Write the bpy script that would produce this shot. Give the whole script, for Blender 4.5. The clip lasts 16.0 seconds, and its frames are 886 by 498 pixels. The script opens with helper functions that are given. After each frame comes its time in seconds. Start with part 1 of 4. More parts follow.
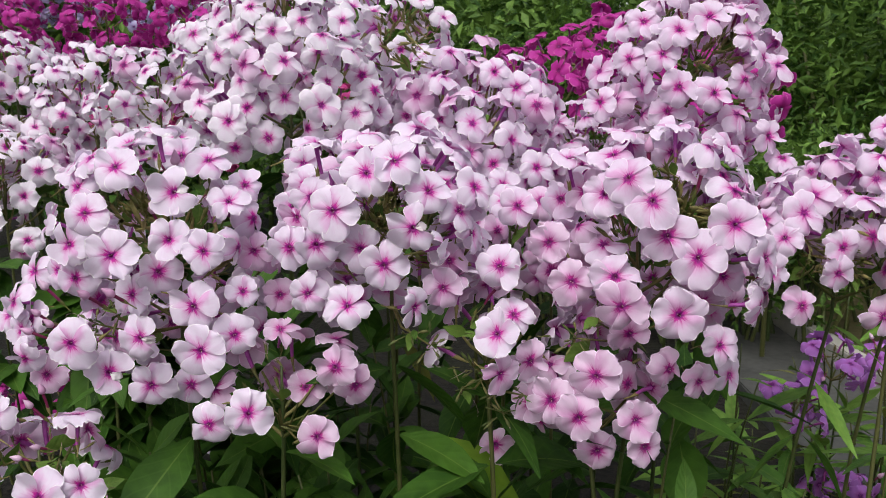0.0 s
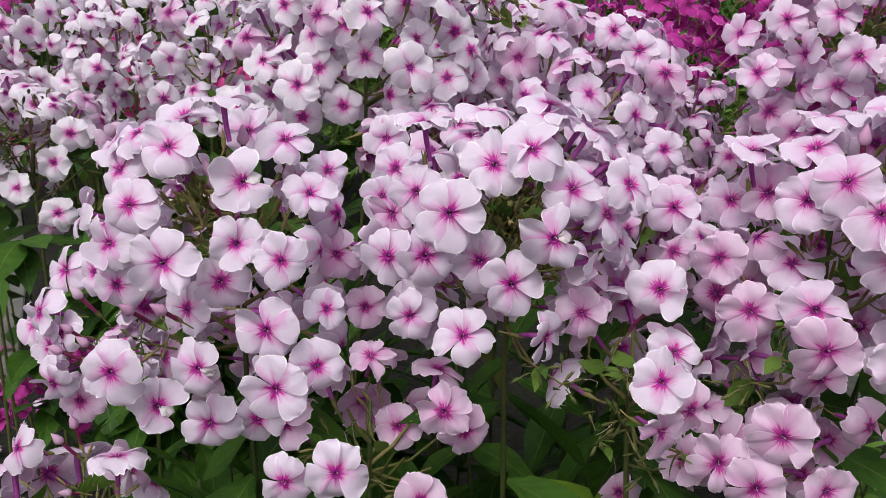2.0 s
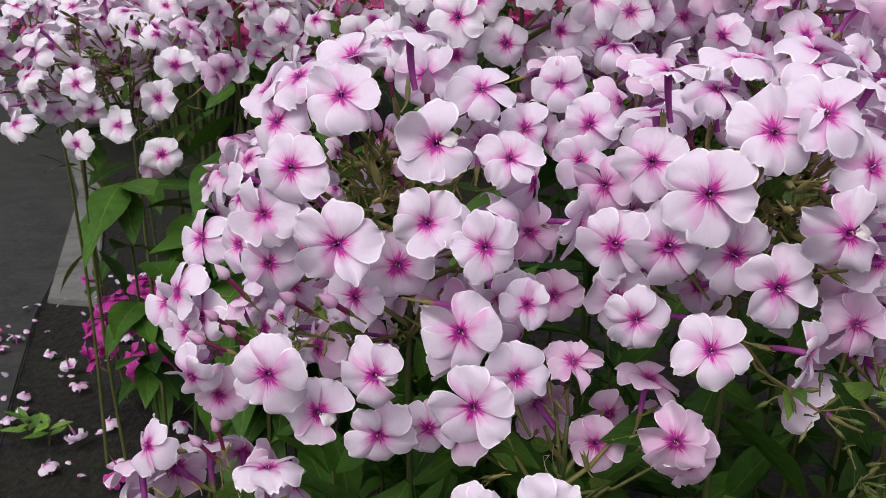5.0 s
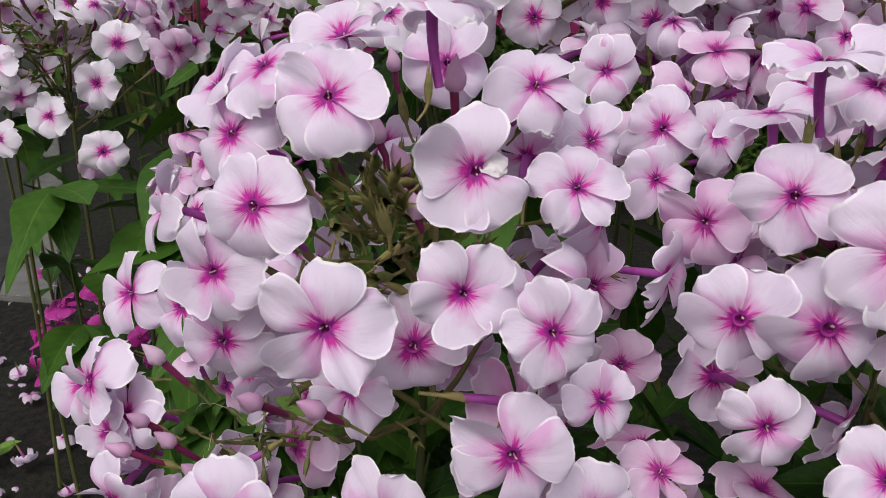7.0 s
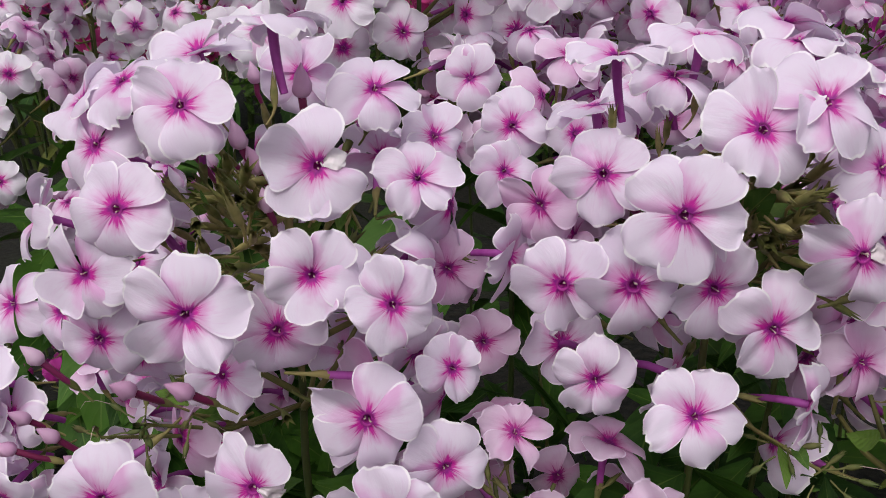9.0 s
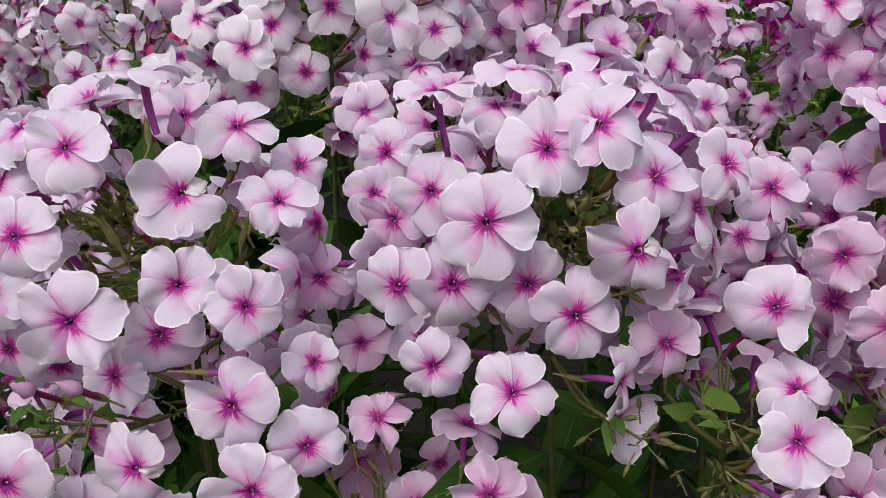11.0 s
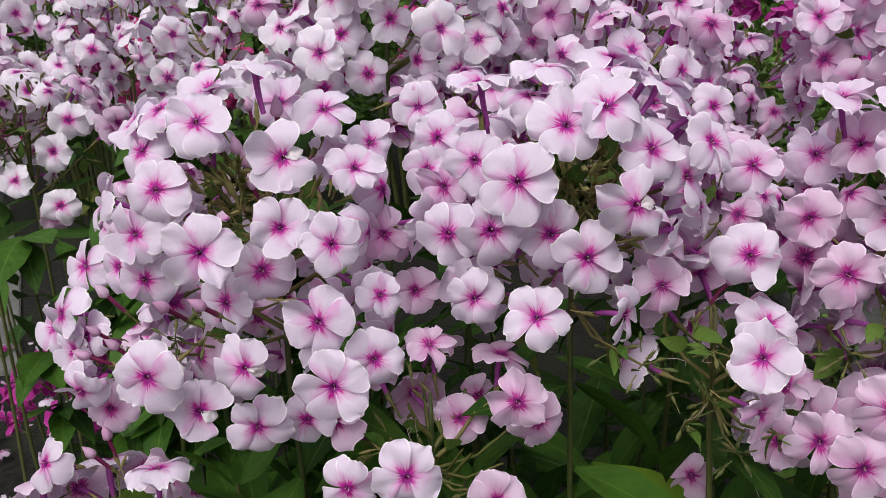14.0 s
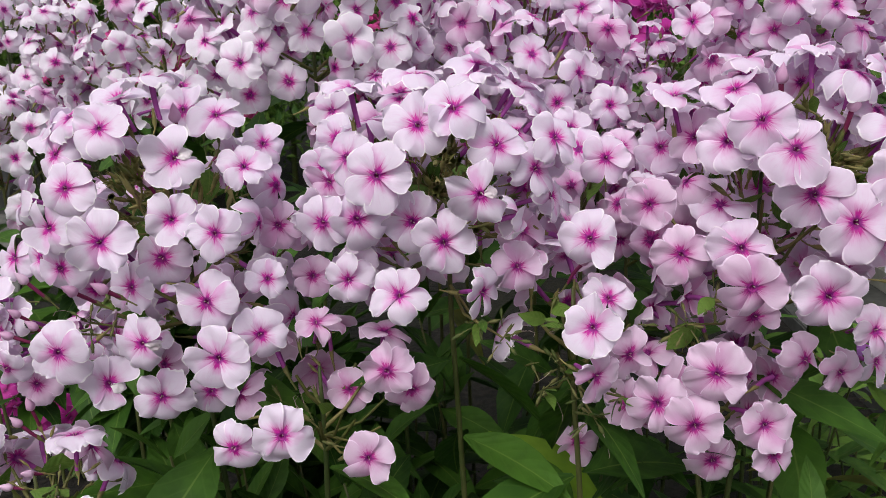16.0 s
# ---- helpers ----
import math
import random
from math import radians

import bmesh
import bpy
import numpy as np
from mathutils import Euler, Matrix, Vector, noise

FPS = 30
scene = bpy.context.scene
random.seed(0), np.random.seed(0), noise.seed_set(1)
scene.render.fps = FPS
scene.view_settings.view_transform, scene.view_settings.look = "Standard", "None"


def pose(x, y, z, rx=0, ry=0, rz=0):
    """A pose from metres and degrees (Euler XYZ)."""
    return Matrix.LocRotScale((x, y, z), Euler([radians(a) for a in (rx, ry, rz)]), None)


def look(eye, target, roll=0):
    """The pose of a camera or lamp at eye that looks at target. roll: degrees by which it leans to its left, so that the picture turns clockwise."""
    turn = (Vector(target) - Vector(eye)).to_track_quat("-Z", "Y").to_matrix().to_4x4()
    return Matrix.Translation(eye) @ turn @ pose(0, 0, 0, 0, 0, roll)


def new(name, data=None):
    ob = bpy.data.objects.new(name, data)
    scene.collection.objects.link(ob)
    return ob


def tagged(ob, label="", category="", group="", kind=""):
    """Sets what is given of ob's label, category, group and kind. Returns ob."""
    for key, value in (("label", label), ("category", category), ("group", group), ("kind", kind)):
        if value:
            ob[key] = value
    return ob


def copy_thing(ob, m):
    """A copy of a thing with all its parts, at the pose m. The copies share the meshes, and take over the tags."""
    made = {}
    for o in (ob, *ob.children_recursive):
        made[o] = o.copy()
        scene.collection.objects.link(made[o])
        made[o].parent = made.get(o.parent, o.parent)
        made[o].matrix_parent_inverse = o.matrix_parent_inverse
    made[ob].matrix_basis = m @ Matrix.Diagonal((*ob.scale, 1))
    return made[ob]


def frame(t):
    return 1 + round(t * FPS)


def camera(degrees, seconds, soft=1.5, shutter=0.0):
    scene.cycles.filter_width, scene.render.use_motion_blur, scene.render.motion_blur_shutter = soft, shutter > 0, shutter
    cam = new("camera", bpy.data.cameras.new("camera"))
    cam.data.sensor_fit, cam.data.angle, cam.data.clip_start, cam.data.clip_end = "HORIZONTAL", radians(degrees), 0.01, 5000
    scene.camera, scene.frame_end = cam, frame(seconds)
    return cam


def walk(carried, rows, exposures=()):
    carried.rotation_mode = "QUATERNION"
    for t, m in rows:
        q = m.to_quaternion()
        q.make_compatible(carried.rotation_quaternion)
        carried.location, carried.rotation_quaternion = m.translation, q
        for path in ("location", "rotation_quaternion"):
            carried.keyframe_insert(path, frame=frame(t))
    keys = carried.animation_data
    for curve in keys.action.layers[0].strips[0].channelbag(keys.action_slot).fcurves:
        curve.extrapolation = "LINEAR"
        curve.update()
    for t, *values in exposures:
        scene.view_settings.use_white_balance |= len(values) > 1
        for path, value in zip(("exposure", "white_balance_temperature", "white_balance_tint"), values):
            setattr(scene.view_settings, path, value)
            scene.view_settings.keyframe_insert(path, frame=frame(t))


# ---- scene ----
cam = camera(58.1, 16.0, soft=0.5)
cam.data.dof.use_dof, cam.data.dof.focus_distance, cam.data.dof.aperture_fstop = True, 0.32, 54.0
METRES, EYE, TILT, LEAN, TURN = 0.72, 0.58, -9.0, 0.0, 0.0
ROWS = [
    (0.0, 0.0, 0.0, 0.0, 0.0, 0.0, -0.0),
    (0.5, -0.0144, 0.0347, 0.0182, 0.57, -0.44, -0.65),
    (1.0, -0.0452, 0.0893, 0.0328, 0.44, -1.18, -0.79),
    (1.5, -0.0579, 0.1268, 0.0405, 1.16, -2.17, -1.33),
    (2.0, -0.0796, 0.1553, 0.0371, 1.84, -3.21, -1.7),
    (2.5, -0.0899, 0.1601, 0.0379, 3.62, -4.36, -2.29),
    (3.0, -0.1164, 0.1703, 0.039, 4.55, -5.08, -2.88),
    (3.5, -0.1201, 0.1945, 0.0424, 5.56, -5.92, -3.13),
    (4.0, -0.1411, 0.2083, 0.0445, 5.92, -6.53, -3.53),
    (6.5, -0.2084, 0.3788, 0.0693, 5.57, -9.82, -2.96),
    (7.0, -0.2203, 0.4055, 0.0671, 4.17, -9.76, -3.39),
    (7.5, -0.2525, 0.4169, 0.042, 2.74, -8.8, -5.13),
    (8.0, -0.2407, 0.4155, 0.0502, 1.19, -8.89, -4.22),
    (8.5, -0.1796, 0.398, 0.0711, 0.83, -9.18, -1.81),
    (9.0, -0.1858, 0.3726, 0.06, -1.01, -8.13, -0.66),
    (9.5, -0.159, 0.3536, 0.0584, -1.25, -7.63, -0.3),
    (10.0, -0.14, 0.3395, 0.0571, -2.28, -7.18, 1.06),
    (12.5, -0.1101, 0.2527, 0.0567, -1.04, -5.05, 1.99),
    (13.0, -0.1394, 0.2294, 0.0375, -0.61, -4.86, 1.29),
    (13.5, -0.1235, 0.2207, 0.0368, 0.79, -4.98, 0.97),
    (14.0, -0.1265, 0.2069, 0.0329, 0.97, -4.87, 0.98),
    (14.5, -0.1199, 0.1828, 0.0283, 1.43, -4.59, 0.79),
    (15.0, -0.1034, 0.1677, 0.0273, 1.61, -4.71, 1.41),
    (15.5, -0.0793, 0.1575, 0.0246, 1.65, -4.75, 1.79),
    (16.0, -0.0336, 0.1456, 0.0255, 1.67, -4.72, 1.93),
]
walk(cam, [(t, pose(0, 0, EYE, TILT, LEAN, TURN) @ pose(METRES * x, METRES * y, METRES * z, 90 + pitch, roll, yaw)) for t, x, y, z, yaw, pitch, roll in ROWS],
     exposures=[(0.0, 0.06), (1.5, -0.05), (4.0, -0.03), (7.0, -0.17), (8.5, -0.22), (10.0, -0.20), (12.5, -0.16), (16.0, -0.01)])

# ---- light: an overcast day ----
world = bpy.data.worlds.new("overcast_sky")
scene.world = world
world.use_nodes = True
wn = world.node_tree.nodes
sky = wn.new("ShaderNodeTexSky")
sky.sky_type, sky.sun_disc = "NISHITA", False
sky.sun_elevation, sky.sun_rotation = radians(54), radians(198)
sky.air_density, sky.dust_density = 1.6, 4.0
cloud = wn.new("ShaderNodeHueSaturation")
cloud.inputs["Saturation"].default_value = 0.35
world.node_tree.links.new(sky.outputs[0], cloud.inputs["Color"])
world.node_tree.links.new(cloud.outputs[0], wn["Background"].inputs[0])
wn["Background"].inputs[1].default_value = 0.139
sun = new("sun", bpy.data.lights.new("sun", "SUN"))
sun.data.energy, sun.data.angle, sun.data.color = 1.48, radians(38), (1.0, 0.98, 0.97)
sun.matrix_world = look((-0.7, -2.0, 2.9), (0, 0, 0))


# ---- materials ----
def material(name, rough=0.6):
    m = bpy.data.materials.new(name)
    m.use_nodes = True
    t = m.node_tree
    b = t.nodes["Principled BSDF"]
    b.inputs["Roughness"].default_value = rough
    b.inputs["Specular IOR Level"].default_value = 0.3
    return m, t, b


def node(t, kind, **inputs):
    n = t.nodes.new("ShaderNode" + kind)
    for k, v in inputs.items():
        key = int(k[1:]) if k[0] == "i" and k[1:].isdigit() else k.replace("_", " ")
        if isinstance(v, bpy.types.NodeSocket):
            t.links.new(v, n.inputs[key])
        else:
            n.inputs[key].default_value = v
    return n


def math_node(t, op, a, b=0.0, c=0.0):
    n = t.nodes.new("ShaderNodeMath")
    n.operation = op
    for i, v in enumerate((a, b, c)):
        if isinstance(v, bpy.types.NodeSocket):
            t.links.new(v, n.inputs[i])
        else:
            n.inputs[i].default_value = v
    return n.outputs[0]


def smooth(t, v, lo, hi, a=0.0, b=1.0):
    n = t.nodes.new("ShaderNodeMapRange")
    n.interpolation_type = "SMOOTHSTEP"
    for i, x in enumerate((v, lo, hi, a, b)):
        if isinstance(x, bpy.types.NodeSocket):
            t.links.new(x, n.inputs[i])
        else:
            n.inputs[i].default_value = x
    return n.outputs[0]


def mix(t, f, a, b):
    n = t.nodes.new("ShaderNodeMix")
    n.data_type = "RGBA"
    for i, x in ((0, f), (6, a), (7, b)):
        if isinstance(x, bpy.types.NodeSocket):
            t.links.new(x, n.inputs[i])
        elif i:
            n.inputs[i].default_value = (*x, 1)
        else:
            n.inputs[i].default_value = x
    return n.outputs[2]


def bump(t, b, height, strength, distance=0.001):
    n = node(t, "Bump", Height=height, Strength=strength, Distance=distance)
    t.links.new(n.outputs[0], b.inputs["Normal"])


def thin(m, t, b, colour, share):
    """Light shining through a thin petal or leaf."""
    tr = node(t, "BsdfTranslucent", Color=colour)
    mixer = node(t, "MixShader", i0=share)
    t.links.new(b.outputs[0], mixer.inputs[1])
    t.links.new(tr.outputs[0], mixer.inputs[2])
    t.links.new(mixer.outputs[0], t.nodes["Material Output"].inputs[0])


def petal_material(name, outer, blush, eye, reach, eye_reach):
    m, t, b = material(name, 0.55)
    uv = node(t, "UVMap")
    s = node(t, "SeparateXYZ", Vector=uv.outputs[0])
    u, v = s.outputs[0], s.outputs[1]
    rnd = node(t, "ObjectInfo").outputs["Random"]
    side = math_node(t, "ABSOLUTE", math_node(t, "SUBTRACT", u, 0.5))
    shift = math_node(t, "MULTIPLY", rnd, 37.0)
    ray = node(t, "CombineXYZ", X=math_node(t, "MULTIPLY", u, 6.5), Y=math_node(t, "MULTIPLY", v, 2.0), Z=shift)
    streak = node(t, "TexNoise", Vector=ray.outputs[0], Scale=1.0, Detail=3.0).outputs[0]
    cloud = node(t, "TexNoise", Vector=node(t, "CombineXYZ", X=u, Y=v, Z=shift).outputs[0], Scale=2.2, Detail=2.0).outputs[0]
    # magenta star at the throat, frayed along the veins of each petal, in a soft pink halo
    hair = node(t, "TexNoise", Vector=node(t, "CombineXYZ", X=math_node(t, "MULTIPLY", u, 24.0), Y=math_node(t, "MULTIPLY", v, 2.5), Z=shift).outputs[0], Scale=1.0, Detail=2.0).outputs[0]
    e = math_node(t, "ADD", v, math_node(t, "MULTIPLY", side, 0.34))
    e = math_node(t, "ADD", e, math_node(t, "MULTIPLY", math_node(t, "SUBTRACT", streak, 0.5), 0.46))
    e = math_node(t, "ADD", e, math_node(t, "MULTIPLY", math_node(t, "SUBTRACT", hair, 0.5), 0.38))
    e = math_node(t, "ADD", e, math_node(t, "MULTIPLY", math_node(t, "SUBTRACT", rnd, 0.5), 0.10))
    star = smooth(t, e, eye_reach, eye_reach - 0.15)
    halo = smooth(t, e, eye_reach + 0.24, eye_reach - 0.12, 0.0, 0.55)
    # Blush leans to one half, which also paints in the shading of overlapping petals.
    lopside = math_node(t, "MULTIPLY", math_node(t, "SUBTRACT", u, 0.5), math_node(t, "ADD", math_node(t, "MULTIPLY", rnd, 0.7), 0.35))
    bl = math_node(t, "ADD", v, math_node(t, "MULTIPLY", math_node(t, "SUBTRACT", cloud, 0.5), 0.9))
    bl = math_node(t, "ADD", bl, lopside)
    bl = math_node(t, "ADD", bl, math_node(t, "MULTIPLY", math_node(t, "SUBTRACT", streak, 0.5), 0.30))
    flush = smooth(t, bl, reach, 0.10)
    base = mix(t, smooth(t, streak, 0.40, 0.75, 0.0, 0.20), outer, [0.6 * x + 0.4 * y for x, y in zip(outer, blush)])
    c = mix(t, math_node(t, "MULTIPLY", flush, smooth(t, rnd, 0.0, 1.0, 0.40, 0.72)), base, blush)
    # Whitish edge band: the highlight on curled petal edges, put into the colour.
    rim = math_node(t, "MAXIMUM", smooth(t, v, 0.945, 0.975), smooth(t, side, 0.455, 0.48))
    c = mix(t, math_node(t, "MULTIPLY", rim, smooth(t, v, 0.3, 0.6)), c, [min(0.96, x * 1.06 + 0.15) for x in outer])
    c = mix(t, math_node(t, "MULTIPLY", smooth(t, hair, 0.52, 0.75, 0.0, 0.22), smooth(t, v, 1.0, 0.3)), c, blush)
    c = mix(t, halo, c, [0.5 * x + 0.5 * y for x, y in zip(blush, eye)])
    c = mix(t, star, c, eye)
    c = mix(t, smooth(t, math_node(t, "ADD", v, math_node(t, "MULTIPLY", math_node(t, "SUBTRACT", streak, 0.5), 0.2)), 0.12, 0.03), c, [eye[0] * 0.5, eye[1] * 0.8, eye[2] * 0.75])
    t.links.new(c, b.inputs["Base Color"])
    fine = node(t, "TexNoise", Vector=node(t, "CombineXYZ", X=math_node(t, "MULTIPLY", u, 46.0), Y=math_node(t, "MULTIPLY", v, 7.0), Z=shift).outputs[0], Scale=1.0, Detail=4.0).outputs[0]
    bump(t, b, math_node(t, "ADD", math_node(t, "MULTIPLY", streak, 1.8), math_node(t, "ADD", math_node(t, "MULTIPLY", fine, 0.6), math_node(t, "MULTIPLY", hair, 0.6))), 0.22, 0.0006)
    thin(m, t, b, c, 0.27)
    return m


def plant_material(name, dark, light, rough=0.5, vein=(0.16, 0.22, 0.05), share=0.2, islands=False):
    m, t, b = material(name, rough)
    uv = node(t, "UVMap")
    s = node(t, "SeparateXYZ", Vector=uv.outputs[0])
    u, v = s.outputs[0], s.outputs[1]
    rnd = node(t, "NewGeometry").outputs["Random Per Island"] if islands else node(t, "ObjectInfo").outputs["Random"]
    b.inputs["Specular IOR Level"].default_value = 0.18
    side = math_node(t, "ABSOLUTE", math_node(t, "SUBTRACT", u, 0.5))
    vec = node(t, "CombineXYZ", X=u, Y=math_node(t, "MULTIPLY", v, 3.0), Z=math_node(t, "MULTIPLY", rnd, 20.0)).outputs[0]
    n1 = node(t, "TexNoise", Vector=vec, Scale=2.5, Detail=4.0).outputs[0]
    rib = math_node(t, "SINE", math_node(t, "MULTIPLY", math_node(t, "SUBTRACT", v, math_node(t, "MULTIPLY", side, 0.5)), 44.0))
    c = mix(t, smooth(t, math_node(t, "ADD", math_node(t, "MULTIPLY", n1, 0.6), math_node(t, "MULTIPLY", rnd, 0.5)), 0.25, 0.85), dark, light)
    c = mix(t, smooth(t, rib, 0.80, 1.0, 0.0, 0.10), c, vein)
    c = mix(t, smooth(t, side, 0.03, 0.005, 0.0, 0.7), c, vein)
    t.links.new(c, b.inputs["Base Color"])
    bump(t, b, math_node(t, "ADD", math_node(t, "MULTIPLY", rib, 0.35), math_node(t, "MULTIPLY", n1, 2.0)), 0.20, 0.0012)
    if share:
        thin(m, t, b, c, share)
    return m


def skin_material(name, one, two, rough=0.5, scale=120.0, strength=0.3, share=0.0):
    m, t, b = material(name, rough)
    co = node(t, "TexCoord").outputs["Object"]
    rnd = node(t, "ObjectInfo").outputs["Random"]
    n1 = node(t, "TexNoise", Vector=co, Scale=scale, Detail=4.0).outputs[0]
    n2 = node(t, "TexNoise", Vector=co, Scale=scale * 0.13, Detail=3.0).outputs[0]
    f = math_node(t, "ADD", math_node(t, "MULTIPLY", n1, 0.5), math_node(t, "ADD", math_node(t, "MULTIPLY", n2, 0.5), math_node(t, "MULTIPLY", math_node(t, "SUBTRACT", rnd, 0.5), 0.35)))
    c = mix(t, smooth(t, f, 0.25, 0.75), one, two)
    t.links.new(c, b.inputs["Base Color"])
    bump(t, b, n1, strength, 0.02 / scale)
    if share:
        thin(m, t, b, c, share)
    return m


PETAL = {
    "pale": petal_material("pale_petal", (0.815, 0.712, 0.852), (0.71, 0.29, 0.61), (0.58, 0.018, 0.33), 0.66, 0.29),
    "white": petal_material("white_petal", (0.85, 0.79, 0.88), (0.76, 0.42, 0.68), (0.58, 0.018, 0.33), 0.58, 0.29),
    "blush": petal_material("blush_petal", (0.80, 0.665, 0.825), (0.70, 0.27, 0.58), (0.55, 0.018, 0.31), 0.80, 0.29),
    # Deeper pink flowers; on inner ones this colour also carries the pinkish shade.
    "rose": petal_material("rose_petal", (0.79, 0.60, 0.77), (0.67, 0.27, 0.56), (0.46, 0.022, 0.26), 0.95, 0.30),
    "magenta": petal_material("magenta_petal", (0.50, 0.032, 0.32), (0.42, 0.018, 0.24), (0.28, 0.008, 0.14), 0.8, 0.30),
    "crimson": petal_material("crimson_pink_petal", (0.58, 0.060, 0.27), (0.50, 0.030, 0.19), (0.34, 0.008, 0.10), 0.8, 0.30),
    "violet": petal_material("violet_petal", (0.52, 0.20, 0.66), (0.52, 0.15, 0.56), (0.30, 0.03, 0.30), 0.8, 0.25),
    "lilac": petal_material("lilac_petal", (0.46, 0.42, 0.66), (0.42, 0.34, 0.60), (0.30, 0.16, 0.40), 0.7, 0.25),
}
TUBE = skin_material("purple_tube", (0.27, 0.028, 0.23), (0.46, 0.10, 0.42), 0.45, 200.0, 0.3, 0.12)
DARK_TUBE = skin_material("crimson_tube", (0.13, 0.008, 0.045), (0.20, 0.02, 0.09), 0.5, 200.0)
THROAT = skin_material("throat", (0.16, 0.006, 0.12), (0.32, 0.02, 0.22), 0.6, 300.0)
STAMEN = skin_material("stamen", (0.42, 0.28, 0.30), (0.62, 0.48, 0.42), 0.6, 300.0)
BUD = skin_material("pink_bud", (0.66, 0.36, 0.57), (0.82, 0.60, 0.77), 0.5, 150.0, 0.3, 0.2)
CALYX = skin_material("olive_calyx", (0.085, 0.10, 0.024), (0.31, 0.26, 0.10), 0.6, 300.0)
STALK = skin_material("green_stalk", (0.08, 0.095, 0.022), (0.17, 0.15, 0.05), 0.55, 90.0)
STEM = skin_material("stem_green", (0.035, 0.055, 0.014), (0.09, 0.095, 0.03), 0.5, 60.0)
LEAF = plant_material("dark_leaf", (0.020, 0.060, 0.008), (0.060, 0.145, 0.017), 0.55, vein=(0.13, 0.21, 0.04))
YELLOW_LEAF = plant_material("fading_leaf", (0.10, 0.12, 0.02), (0.20, 0.20, 0.035))
FAR_LEAF = plant_material("garden_leaf", (0.06, 0.15, 0.022), (0.20, 0.36, 0.06))
BED_LEAF = plant_material("bed_leaf", (0.025, 0.07, 0.012), (0.14, 0.25, 0.045), islands=True)
HEDGE_LEAF = plant_material("hedge_leaf", (0.016, 0.045, 0.010), (0.11, 0.18, 0.035), islands=True)


# ---- meshes ----
def mesh_from(name, verts, faces, mats, uvs=None, slots=None):
    me = bpy.data.meshes.new(name)
    me.from_pydata(verts, [], faces)
    for m in mats:
        me.materials.append(m)
    if uvs is not None:
        layer = me.uv_layers.new(name="UVMap")
        layer.data.foreach_set("uv", [c for p in me.polygons for i in p.vertices for c in uvs[i]])
    if slots is not None:
        me.polygons.foreach_set("material_index", slots)
    me.polygons.foreach_set("use_smooth", [True] * len(me.polygons))
    me.update()
    return me


class Builder:
    """Collects surfaces for one mesh."""

    def __init__(self):
        self.v, self.f, self.uv, self.s = [], [], [], []

    def add(self, verts, faces, uvs=None, slot=0, m=None):
        o = len(self.v)
        self.v += [tuple(m @ Vector(p)) if m else tuple(p) for p in verts]
        self.f += [[o + i for i in f] for f in faces]
        self.uv += uvs or [(0.5, 0.5)] * len(verts)
        self.s += [slot] * len(faces)

    def tube(self, path, radii, sides=6, slot=0, cap=True):
        vs, fs = [], []
        path = [Vector(p) for p in path]
        for i, p in enumerate(path):
            d = (path[min(i + 1, len(path) - 1)] - path[max(i - 1, 0)]).normalized()
            a = d.orthogonal().normalized() if i == 0 else (side - d * side.dot(d)).normalized()
            side = a
            b = d.cross(a)
            for k in range(sides):
                w = 2 * math.pi * k / sides
                vs.append(p + (a * math.cos(w) + b * math.sin(w)) * radii[i])
        for i in range(len(path) - 1):
            for k in range(sides):
                j = (k + 1) % sides
                fs.append([i * sides + k, i * sides + j, (i + 1) * sides + j, (i + 1) * sides + k])
        if cap:
            fs.append(list(range((len(path) - 1) * sides, len(path) * sides)))
        self.add(vs, fs, [(0.5, 0.5)] * len(vs), slot)

    def mesh(self, name, mats):
        return mesh_from(name, self.v, self.f, mats, self.uv, self.s)


PROFILE = ((0.0, 0.17), (0.12, 0.31), (0.3, 0.64), (0.5, 0.90), (0.66, 1.0), (0.80, 0.99), (0.90, 0.90), (0.96, 0.76), (1.0, 0.55))


def profile(v, table=PROFILE):
    for (a, p), (b, q) in zip(table, table[1:]):
        if v <= b:
            return p + (q - p) * (v - a) / (b - a)
    return table[-1][1]


